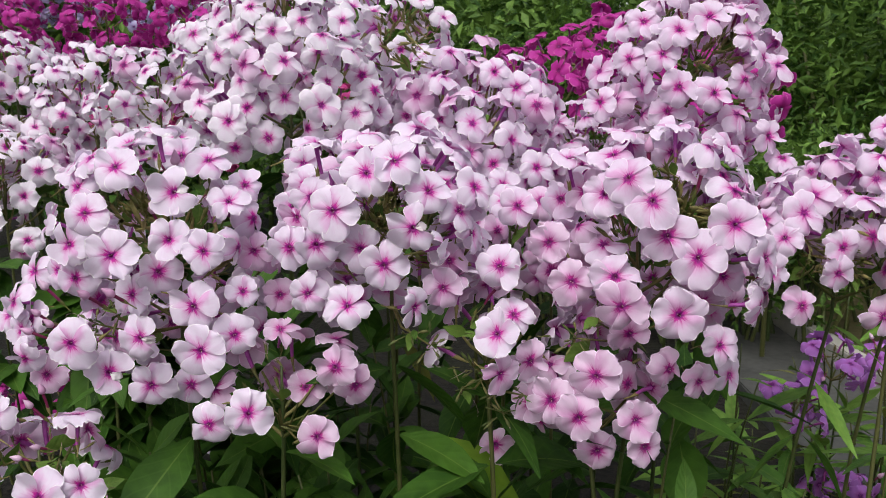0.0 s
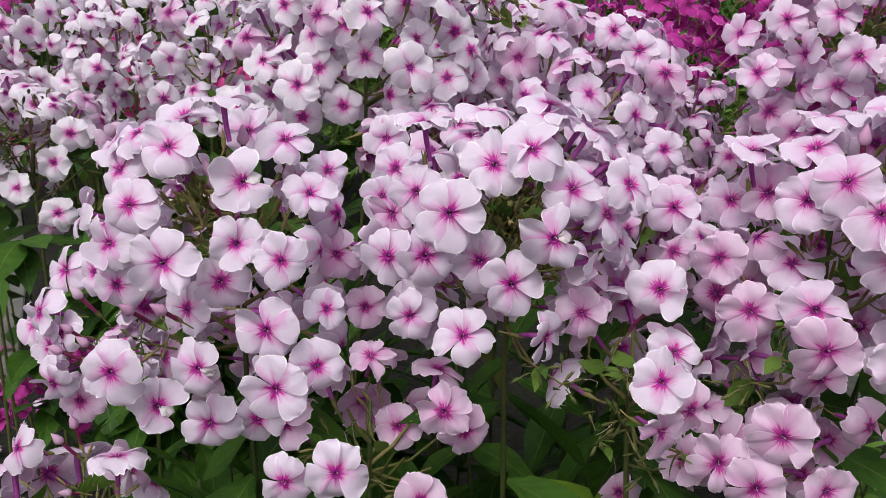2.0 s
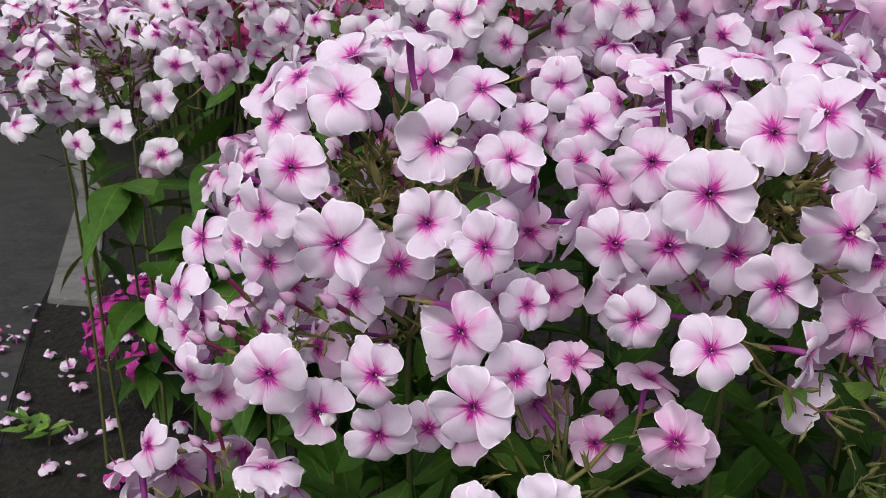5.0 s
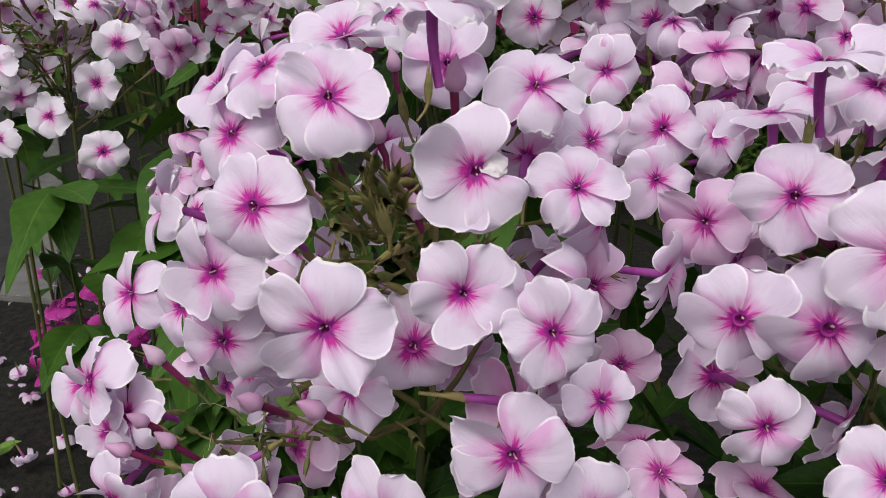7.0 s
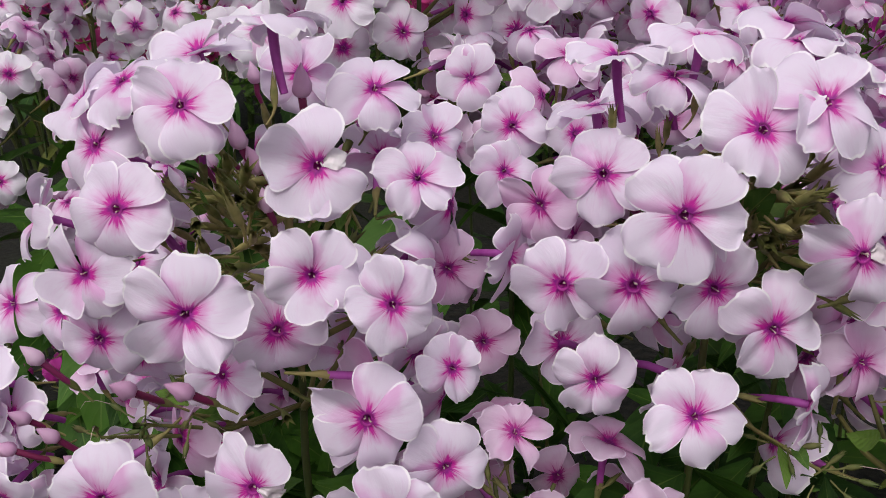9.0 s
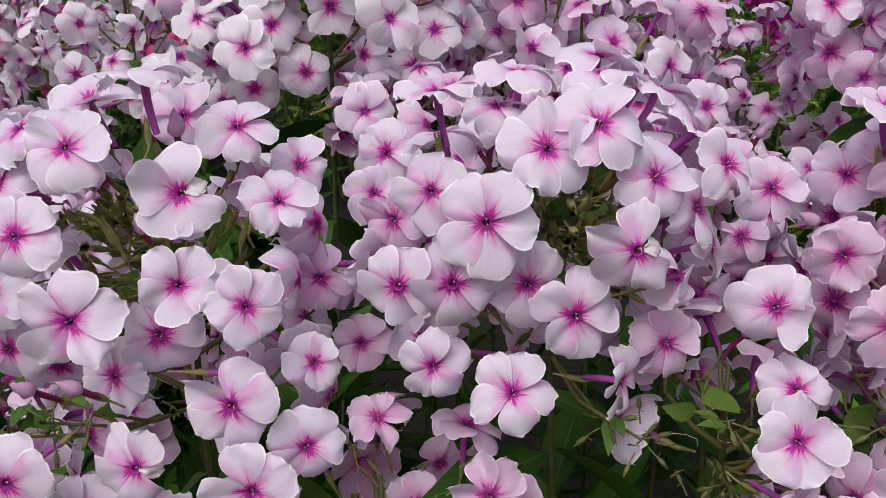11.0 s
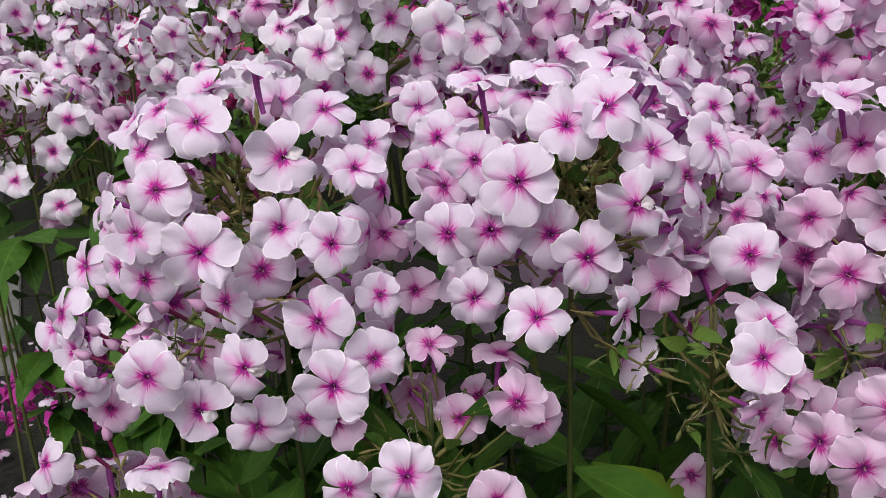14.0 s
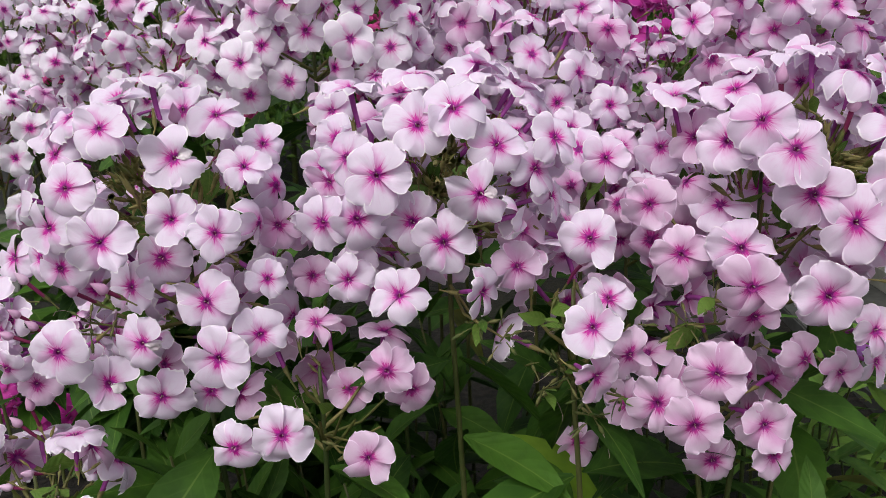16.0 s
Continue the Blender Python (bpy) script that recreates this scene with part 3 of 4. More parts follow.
def sprig(head, x, y, z, n, seed, spread=0.013):
    """A spent side branch: stubby calyces, some with a hair of a style, among small light bracts."""
    rg = random.Random(seed)
    q = Vector((x, y, z)) - head.foot
    root = head.c - head.foot - Vector((0, 0, head.h * 0.5))
    b = Builder()
    b.tube([root, root.lerp(q, 0.5) + Vector((0, 0, -0.006)), q], [0.0010, 0.0008, 0.0006], 5, 0, False)
    part("branch", b.mesh("branch", [STALK]), head.ob, Matrix())
    for k in range(n):
        d = Vector((rg.gauss(0, 1), rg.gauss(-0.4, 0.8), rg.gauss(0.2, 0.8))).normalized()
        p = q + d * rg.uniform(0.3, 1.0) * spread
        if not hidden(head, p + head.foot, d, 0.008):
            part("calyx", rg.choice(STUBS), head.ob, towards(p, d, rg.uniform(0, 6), rg.uniform(0.58, 0.80)))
        if k % 4 == 0:
            e = Vector((rg.gauss(0, 1), rg.gauss(-0.5, 1), rg.gauss(0.1, 0.6))).normalized()
            size = rg.uniform(0.45, 1.0)
            if not hidden(head, q + head.foot, e, 0.016 * size):
                part("bract", rg.choice(BRACTS), head.ob, leafward(q + d * 0.003, e, rg.uniform(-0.8, 0.8), size))


def crown(head, n, az_lo, az_hi, el_lo, el_hi, seed, f=(1.08, 1.20), gap=0.019):
    """Flowers at the top of a head that look outwards and show their tubes below."""
    rg = random.Random(seed)
    made = []
    for k in range(n * 12):
        if len(made) == n:
            break
        p, d = dome(head, rg.uniform(az_lo, az_hi), rg.uniform(el_lo, el_hi), rg.uniform(*f))
        if any((p - q).length < gap for q in made) or any((p - q).length < 0.014 for q in head.faces):
            continue
        d = (d + Vector((rg.gauss(0, 0.2), rg.gauss(0, 0.15), rg.gauss(0.1, 0.2)))).normalized()
        part("flower", rg.choice(FAR["rose" if rg.random() < 0.15 else "pale"]), head.ob, towards(p - head.foot, d, rg.uniform(0, 6), rg.uniform(0.9, 1.05)))
        made.append(p)


def bud(head, x, y, z, az, el, kind=1, size=1.0):
    m = facing(x - head.foot.x, y - head.foot.y, z, az, el + 12, 0, size)
    part("bud", BUDS[kind], head.ob, m)
    n = m.to_3x3() @ Vector((0, 0, -1)).normalized() * (0.008, 0.014, 0.018)[kind]
    part("calyx", CALYCES[0], head.ob, Matrix.Translation(n * 1.15) @ m @ Matrix.Scale(0.9, 4))


def branches(head, count=7):
    """Main side branches of a head, from the stem outwards."""
    rg = random.Random(int(head.c.x * 5000 + 9000))
    for k in range(count):
        p, d = dome(head, 360 * k / count + rg.uniform(-20, 20), rg.uniform(-25, 60), rg.uniform(0.45, 0.62))
        a = Vector((head.c.x, head.c.y, max(head.c.z - head.h * 0.72, p.z - 0.45 * (p - head.c).length - 0.012)))
        b = Builder()
        b.tube([a - head.foot, a.lerp(p, 0.55) - head.foot + Vector((0, 0, -0.003)), p - head.foot], [0.0014, 0.0011, 0.0008], 5, 0, False)
        part("branch", b.mesh("branch", [STALK]), head.ob, Matrix())


PALE = "tall phlox stem with domed pale pink flowers"
heads = {
    "A": phlox((-0.178, 0.530, 0.485), 0.062, 0.085, (-0.15, 0.56), PALE + ", magenta eyes", top_leaf=0.03),
    "B": phlox((-0.035, 0.532, 0.495), 0.060, 0.075, (-0.03, 0.57), PALE + " between others", top_leaf=0.06),
    "C": phlox((0.132, 0.530, 0.485), 0.065, 0.085, (0.10, 0.58), PALE + ", tubes bare", top_leaf=0.05),
    "D": phlox((-0.105, 0.500, 0.405), 0.050, 0.042, (-0.09, 0.54), "short phlox stem, half faded, with a few pink flowers"),
    "K": phlox((0.030, 0.510, 0.440), 0.042, 0.045, (0.02, 0.55), "phlox stem with drooping pink flowers and seed heads"),
    "L": phlox((0.100, 0.525, 0.400), 0.050, 0.045, (0.10, 0.54), "low phlox stem with deeper pink flowers", top_leaf=0.10),
    "J": phlox((-0.262, 0.490, 0.355), 0.050, 0.035, (-0.24, 0.52), "low phlox stem with sideways flowers and buds", pairs=3),
    "E": phlox((-0.140, 0.745, 0.615), 0.085, 0.095, (-0.14, 0.76), PALE + ", second row"),
    "F": phlox((0.025, 0.780, 0.570), 0.085, 0.085, (0.02, 0.79), PALE + ", behind"),
    "G": phlox((0.215, 0.715, 0.610), 0.072, 0.088, (0.20, 0.72), PALE + ", gap near top"),
    "H": phlox((0.320, 0.640, 0.480), 0.085, 0.075, (0.29, 0.66), PALE + " leaning outward", pairs=4, leaves=LIGHT),
    "I": phlox((-0.490, 0.890, 0.505), 0.095, 0.070, (-0.48, 0.90), PALE + ", by soil", pairs=3, fan=285),
}
for name in "CGHL":
    heads[name].tint = "blush"
for name in "EI":
    heads[name].tint = "white"
bloom(heads["A"], -0.164, 0.486, 0.538, 35, 350, 3, 14, "pale", 1)
bloom(heads["A"], -0.137, 0.508, 0.530, 29, 3, 16, 30)
bloom(heads["A"], -0.202, 0.493, 0.553, 34, 8, 0, 36)
bloom(heads["A"], -0.220, 0.487, 0.525, 33, 30, -8, 12)
bloom(heads["A"], -0.230, 0.502, 0.540, 33, 56, -30, 22)
bloom(heads["A"], -0.222, 0.506, 0.558, 32, 20, -35, 52)
bloom(heads["A"], -0.150, 0.513, 0.556, 31, 30, 17, 42)
bloom(heads["A"], -0.197, 0.467, 0.502, 36, 0, 4, 8)
bloom(heads["A"], -0.165, 0.476, 0.510, 30, 320, 5, 10)
bloom(heads["A"], -0.143, 0.470, 0.504, 29, 335, 10, 10)
bloom(heads["A"], -0.232, 0.490, 0.505, 32, 9, -14, 2)
bloom(heads["A"], -0.232, 0.494, 0.483, 31, 36, -4, 0)
bloom(heads["A"], -0.178, 0.490, 0.488, 36, 0, 4, 4)
bloom(heads["A"], -0.150, 0.468, 0.471, 36, 10, 8, 8)
bloom(heads["A"], -0.126, 0.492, 0.475, 24, 40, 23, 20)
bloom(heads["A"], -0.222, 0.461, 0.450, 36, 0, 8, 5)
bloom(heads["A"], -0.181, 0.462, 0.453, 33, 30, 4, 8, "pale", 1)
bloom(heads["A"], -0.143, 0.456, 0.447, 34, 340, 7, 5)
bloom(heads["A"], -0.182, 0.479, 0.418, 33, 30, 9, -5)
bloom(heads["A"], -0.207, 0.476, 0.427, 33, 36, 1, 10, "pale", 1)
bloom(heads["A"], -0.128, 0.476, 0.451, 30, 12, 21, 0)
bloom(heads["A"], -0.228, 0.475, 0.400, 32, 20, 12, 96)
bloom(heads["A"], -0.274, 0.503, 0.437, 30, 10, -42, 8)
bloom(heads["A"], -0.264, 0.486, 0.433, 30, 40, -14, -20)
bloom(heads["A"], -0.288, 0.490, 0.395, 31, 20, -40, 22)
bloom(heads["A"], -0.132, 0.531, 0.539, 28, 20, 33, 35)
bloom(heads["A"], -0.106, 0.560, 0.522, 28, 10, 24, 30)
bloom(heads["A"], -0.097, 0.526, 0.518, 32, 10, -20, 8, "rose")
bloom(heads["A"], -0.107, 0.522, 0.502, 32, 50, 64, 4)
bloom(heads["A"], -0.113, 0.542, 0.462, 28, 10, 17, 15, "rose")
bloom(heads["A"], -0.269, 0.496, 0.449, 30, 10, -30, 8)
bloom(heads["A"], -0.270, 0.490, 0.469, 30, 30, -38, 12)
bloom(heads["A"], -0.273, 0.525, 0.482, 30, 30, -40, 22)
bloom(heads["A"], -0.178, 0.505, 0.575, 35, 0, 5, 91)
bloom(heads["A"], -0.205, 0.525, 0.565, 33, 30, -24, 62)
bloom(heads["A"], -0.176, 0.540, 0.558, 32, 30, 8, 25)
bloom(heads["A"], -0.105, 0.501, 0.448, 28, 20, 10, 58, "rose")
bloom(heads["A"], -0.164, 0.500, 0.411, 30, 20, 12, 10)
bloom(heads["A"], -0.252, 0.508, 0.517, 31, 20, -76, 12)
bloom(heads["A"], -0.195, 0.490, 0.473, 30, 15, -1, 15)
bloom(heads["B"], -0.066, 0.475, 0.528, 39, 18, -5, 12)
bloom(heads["B"], -0.046, 0.480, 0.550, 36, 345, -6, 28)
bloom(heads["B"], -0.029, 0.482, 0.557, 35, 10, 6, 42)
bloom(heads["B"], -0.077, 0.478, 0.507, 37, 20, -8, 8)
bloom(heads["B"], -0.083, 0.499, 0.534, 34, 36, -19, 15)
bloom(heads["B"], -0.018, 0.472, 0.518, 36, 8, 6, 6, "pale", 1)
bloom(heads["B"], -0.036, 0.479, 0.494, 36, 10, 4, 2)
bloom(heads["B"], -0.084, 0.485, 0.475, 29, 355, -4, 2)
bloom(heads["B"], -0.058, 0.472, 0.470, 32, 30, 2, 38)
bloom(heads["B"], -0.009, 0.486, 0.539, 34, 20, 26, 30)
bloom(heads["B"], -0.049, 0.528, 0.572, 36, 20, -5, 86)
bloom(heads["B"], -0.095, 0.487, 0.504, 33, 30, -16, 6)
bloom(heads["B"], -0.080, 0.506, 0.567, 34, 20, -25, 79)
bloom(heads["B"], -0.051, 0.487, 0.503, 35, 40, 2, 5)
bloom(heads["B"], -0.018, 0.487, 0.466, 31, 10, 58, 0)
bloom(heads["B"], 0.000, 0.494, 0.477, 29, 10, 18, 10, "rose")
bloom(heads["B"], 0.004, 0.514, 0.491, 31, 10, 20, 14, "rose")
bloom(heads["B"], 0.035, 0.486, 0.492, 33, 340, -8, 8)
bloom(heads["B"], -0.018, 0.528, 0.571, 35, 20, 12, 86)
bloom(heads["B"], 0.010, 0.500, 0.525, 33, 50, 40, 20)
bloom(heads["B"], 0.018, 0.505, 0.510, 32, 10, 70, 10)
bloom(heads["B"], 0.002, 0.515, 0.542, 33, 10, 37, 35)
bloom(heads["B"], -0.057, 0.526, 0.560, 32, 50, -10, 70)
bloom(heads["C"], 0.068, 0.506, 0.504, 31, 20, -11, 5, "rose")
bloom(heads["C"], 0.081, 0.492, 0.481, 33, 345, -12, 5, "rose")
bloom(heads["C"], 0.078, 0.528, 0.530, 32, 10, -30, 20)
bloom(heads["C"], 0.109, 0.470, 0.548, 36, 20, -16, 25)
bloom(heads["C"], 0.122, 0.463, 0.535, 38, 0, -11, 22)
bloom(heads["C"], 0.149, 0.459, 0.502, 38, 10, -4, 8)
bloom(heads["C"], 0.104, 0.474, 0.488, 36, 345, -11, 10)
bloom(heads["C"], 0.139, 0.458, 0.468, 38, 348, -10, 5)
bloom(heads["C"], 0.171, 0.463, 0.521, 35, 10, 4, 14)
bloom(heads["C"], 0.106, 0.462, 0.472, 36, 20, -10, 0, "rose")
bloom(heads["C"], 0.132, 0.464, 0.514, 37, 50, -11, 12)
bloom(heads["C"], 0.098, 0.483, 0.537, 34, 10, -28, 18)
bloom(heads["C"], 0.190, 0.464, 0.501, 34, 20, 50, 6)
bloom(heads["C"], 0.191, 0.469, 0.471, 32, 20, 62, 0)
bloom(heads["C"], 0.143, 0.486, 0.426, 31, 10, 32, -4, "rose")
bloom(heads["C"], 0.170, 0.474, 0.445, 31, 40, 21, 10)
bloom(heads["C"], 0.118, 0.490, 0.448, 31, 20, 5, -10, "rose")
bloom(heads["C"], 0.180, 0.505, 0.563, 32, 30, 55, 35)
bloom(heads["C"], 0.155, 0.543, 0.560, 31, 20, -3, 20)
bloom(heads["C"], 0.116, 0.518, 0.574, 34, 20, -17, 84)
bloom(heads["C"], 0.150, 0.520, 0.577, 34, 40, 6, 88)
bloom(heads["C"], 0.080, 0.512, 0.557, 33, 20, -30, 72)
bloom(heads["C"], 0.200, 0.500, 0.515, 32, 10, 75, 12)
bloom(heads["C"], 0.190, 0.500, 0.540, 33, 40, 65, 32)
bloom(heads["C"], 0.165, 0.495, 0.415, 28, 30, 11, -10, "rose")
bloom(heads["D"], -0.066, 0.471, 0.432, 32, 350, 2, 8, "rose")
bloom(heads["D"], -0.139, 0.451, 0.403, 31, 20, -4, 4)
bloom(heads["D"], -0.113, 0.442, 0.413, 33, 36, 4, 12)
bloom(heads["D"], -0.076, 0.459, 0.392, 29, 60, 6, 10, "rose")
bloom(heads["D"], -0.055, 0.485, 0.416, 30, 30, 14, 0, "rose")
bloom(heads["D"], -0.091, 0.510, 0.406, 28, 10, 9, 15, "rose")
bloom(heads["K"], 0.032, 0.456, 0.457, 32, 0, -14, 18)
bloom(heads["K"], 0.044, 0.484, 0.462, 31, 15, 1, 35)
bloom(heads["K"], 0.055, 0.484, 0.432, 31, 30, 30, 0, "rose")
bloom(heads["L"], 0.093, 0.466, 0.428, 36, 36, -8, 8, "rose")
bloom(heads["L"], 0.067, 0.474, 0.410, 34, 30, -11, 6, "rose")
bloom(heads["L"], 0.083, 0.465, 0.402, 33, 20, -6, 0, "rose")
bloom(heads["L"], 0.120, 0.474, 0.397, 32, 15, 6, 8, "rose")
bloom(heads["L"], 0.099, 0.485, 0.372, 32, 10, -5, -5, "rose")
bloom(heads["L"], 0.128, 0.480, 0.377, 28, 40, 4, 0, "rose")
bloom(heads["L"], 0.056, 0.490, 0.402, 30, 10, -22, 10, "rose")
bloom(heads["L"], 0.039, 0.560, 0.345, 30, 10, -10, 30, "rose")
bloom(heads["J"], -0.300, 0.472, 0.358, 32, 20, -46, 8)
bloom(heads["J"], -0.238, 0.440, 0.362, 36, 20, 0, 12)
bloom(heads["J"], -0.217, 0.450, 0.365, 31, 30, 10, 8)
bloom(heads["E"], -0.172, 0.680, 0.650, 33, 10, -5, 15)
bloom(heads["E"], -0.144, 0.674, 0.622, 38, 20, 8, 18)
bloom(heads["E"], -0.131, 0.671, 0.601, 33, 0, 12, 5)
bloom(heads["E"], -0.174, 0.656, 0.581, 36, 30, 0, 8)
bloom(heads["E"], -0.163, 0.674, 0.592, 33, 0, 14, 8)
bloom(heads["E"], -0.147, 0.678, 0.567, 34, 50, 15, 0)
bloom(heads["E"], -0.200, 0.667, 0.597, 36, 20, 0, 40)
bloom(heads["E"], -0.190, 0.690, 0.635, 33, 20, -12, 10)
bloom(heads["E"], -0.141, 0.680, 0.655, 33, 40, 8, 12)
bloom(heads["E"], -0.097, 0.683, 0.614, 32, 0, 45, 5)
bloom(heads["E"], -0.207, 0.630, 0.568, 33, 0, 0, 25)
bloom(heads["E"], -0.160, 0.685, 0.675, 34, 30, 0, 40)
bloom(heads["E"], -0.105, 0.690, 0.638, 33, 30, 30, 15)
bloom(heads["E"], -0.213, 0.700, 0.655, 32, 30, -20, 15)
bloom(heads["E"], -0.085, 0.695, 0.665, 32, 20, 25, 25)
bloom(heads["E"], -0.118, 0.690, 0.665, 32, 20, 10, 25)
bloom(heads["F"], -0.059, 0.726, 0.589, 32, 20, -2, 8)
bloom(heads["F"], -0.034, 0.752, 0.586, 33, 30, 0, 5)
bloom(heads["F"], 0.066, 0.732, 0.611, 37, 10, 10, 8)
bloom(heads["F"], 0.001, 0.700, 0.565, 31, 0, -5, 14)
bloom(heads["F"], 0.030, 0.718, 0.567, 34, 36, 0, 8)
bloom(heads["F"], 0.065, 0.718, 0.565, 33, 0, 5, 8)
bloom(heads["F"], 0.046, 0.730, 0.625, 32, 10, 0, 15)
bloom(heads["F"], 0.044, 0.701, 0.544, 33, 10, 0, 10)
bloom(heads["F"], 0.051, 0.680, 0.527, 34, 36, 2, 10)
bloom(heads["F"], 0.081, 0.693, 0.541, 33, 36, 8, 12)
bloom(heads["F"], -0.002, 0.754, 0.583, 30, 10, 5, 30)
bloom(heads["F"], 0.085, 0.735, 0.585, 32, 20, 30, 15)
bloom(heads["F"], 0.010, 0.760, 0.615, 31, 20, -10, 10)
bloom(heads["G"], 0.186, 0.640, 0.608, 36, 20, 0, 14)
bloom(heads["G"], 0.210, 0.650, 0.662, 35, 10, 3, 25)
bloom(heads["G"], 0.215, 0.643, 0.603, 35, 36, 10, 8)
bloom(heads["G"], 0.175, 0.652, 0.634, 33, 0, -10, 22)
bloom(heads["G"], 0.183, 0.660, 0.589, 35, 20, -8, 28)
bloom(heads["G"], 0.266, 0.659, 0.569, 33, 20, 25, 5)
bloom(heads["G"], 0.242, 0.651, 0.614, 33, 30, 22, 12)
bloom(heads["G"], 0.170, 0.697, 0.664, 33, 10, -15, 20)
bloom(heads["G"], 0.158, 0.692, 0.633, 33, 30, -20, 15)
bloom(heads["G"], 0.263, 0.668, 0.603, 33, 10, 40, 8)
bloom(heads["G"], 0.187, 0.650, 0.652, 33, 30, 0, 30)
bloom(heads["G"], 0.262, 0.690, 0.640, 32, 10, 40, 20)
bloom(heads["H"], 0.254, 0.551, 0.452, 33, 36, 0, 18, "rose")
bloom(heads["H"], 0.287, 0.566, 0.491, 33, 30, 10, 8)
bloom(heads["H"], 0.284, 0.563, 0.473, 30, 10, 15, 0)
bloom(heads["H"], 0.318, 0.560, 0.442, 34, 30, 10, 5, "rose")
bloom(heads["H"], 0.307, 0.668, 0.540, 32, 20, 0, 45)
bloom(heads["H"], 0.269, 0.616, 0.509, 32, 20, -20, 40)
bloom(heads["H"], 0.310, 0.610, 0.528, 33, 20, 5, 50)
bloom(heads["H"], 0.281, 0.663, 0.551, 30, 10, -5, 45)
bloom(heads["H"], 0.249, 0.575, 0.497, 30, 10, -30, 25)
bloom(heads["I"], -0.484, 0.792, 0.516, 33, 10, -5, 15)
bloom(heads["I"], -0.423, 0.804, 0.506, 33, 20, 20, 5)
bloom(heads["I"], -0.458, 0.804, 0.483, 33, 30, -5, 12)
bloom(heads["I"], -0.498, 0.809, 0.464, 31, 0, -10, 5)
bloom(heads["I"], -0.423, 0.804, 0.461, 34, 20, 15, 10)
bloom(heads["I"], -0.428, 0.868, 0.529, 34, 10, 8, 15)
bloom(heads["I"], -0.534, 0.785, 0.483, 33, 10, -20, 30)
bloom(heads["I"], -0.474, 0.937, 0.575, 34, 20, 10, 35)
bloom(heads["I"], -0.522, 0.899, 0.553, 35, 20, -20, 40)
bloom(heads["I"], -0.446, 0.836, 0.445, 30, 20, 20, -5, "rose")
bloom(heads["I"], -0.553, 0.836, 0.515, 34, 20, -35, 45)
bloom(heads["A"], -0.262, 0.495, 0.456, 29, 20, -30, 15)
bloom(heads["A"], -0.258, 0.500, 0.418, 28, 20, -6, -5, "rose")
bloom(heads["A"], -0.250, 0.510, 0.485, 29, 40, -36, 15)
bloom(heads["A"], -0.285, 0.512, 0.455, 28, 10, -44, 20)
bloom(heads["C"], 0.210, 0.500, 0.485, 31, 10, 32, 10)
bloom(heads["C"], 0.175, 0.490, 0.485, 31, 30, 10, 5)
bloom(heads["B"], 0.020, 0.500, 0.540, 31, 10, 32, 30)
bloom(heads["A"], -0.127, 0.528, 0.495, 30, 15, 10, 8, "rose")
bloom(heads["A"], -0.101, 0.585, 0.535, 34, 10, 5, 12)
bloom(heads["A"], -0.238, 0.515, 0.551, 32, 20, -45, 45)
bloom(heads["D"], -0.081, 0.550, 0.400, 28, 40, 0, 15, "rose")
bloom(heads["C"], 0.092, 0.515, 0.536, 33, 20, -24, 10, "rose")
bloom(heads["C"], 0.050, 0.530, 0.525, 31, 10, 0, 12)
bloom(heads["C"], 0.163, 0.512, 0.547, 33, 20, 15, 60)
bloom(heads["C"], 0.188, 0.505, 0.416, 30, 20, 35, 0)
bloom(heads["K"], 0.034, 0.458, 0.432, 30, 10, 35, -5, "rose")
bloom(heads["C"], 0.106, 0.500, 0.560, 32, 20, -20, 60)
bloom(heads["G"], 0.125, 0.645, 0.596, 32, 20, -20, 15)
bloom(heads["G"], 0.243, 0.650, 0.648, 32, 20, 30, 30)
bloom(heads["G"], 0.255, 0.650, 0.630, 32, 50, 45, 15)
BARE = {"A": (((-0.193, 0.492, 0.522), 0.036), ((-0.150, 0.485, 0.488), 0.012)), "B": (((-0.030, 0.490, 0.525), 0.034), ((-0.03, 0.49, 0.45), 0.03)),
        "C": (((0.160, 0.492, 0.528), 0.028), ((0.085, 0.48, 0.46), 0.02), ((0.155, 0.50, 0.555), 0.028))}
for k, name in enumerate("ABC"):
    fill(heads[name], 500, 95, 265, -35, 80, 0.029, 40 + k)
    # Many inner flowers are rose: shade inside the head put into petal colour.
    fill(heads[name], 170, -90, 90, -40, 70, 0.0285, 45 + k, "pale", (0.75, 0.95), 0.6, (0.66, 0.88), BARE[name], 95)
    tufts(heads[name], 95, 60 + k, 0.35, 0.76, buds=0.10)
    for q, w in BARE[name][:1]:
        bristle(heads[name], q, w, 210, 65 + k)
for k, (name, lo, hi) in enumerate((("A", 35, 120), ("B", -125, -45), ("B", 40, 120), ("C", -125, -50))):
    fill(heads[name], 70, lo, hi, -25, 55, 0.021, 140 + k, "pale", (0.75, 0.92), 0.45, (0.72, 1.0), BARE[name], 85)
for k, name in enumerate("DKLJ"):
    fill(heads[name], 60, 100, 260, -10, 60, 0.026, 50 + k, share_rose=0.5)
    tufts(heads[name], 6 if name == "K" else 16, 70 + k, 0.40, 0.95, buds=0.02, loose=1.3, size=(0.5, 0.75))
fill(heads["L"], 120, -90, 90, -40, 50, 0.022, 58, "rose", (0.8, 0.9), 0.0, (0.6, 0.85))
fill(heads["A"], 16, -95, -50, -60, 10, 0.022, 59, "pale", (0.8, 0.9), 0.0, (1.05, 1.25))
BARE["G"] = (((0.218, 0.668, 0.632), 0.028),)
BARE["E"] = (((-0.118, 0.690, 0.660), 0.024), ((-0.205, 0.68, 0.625), 0.014))
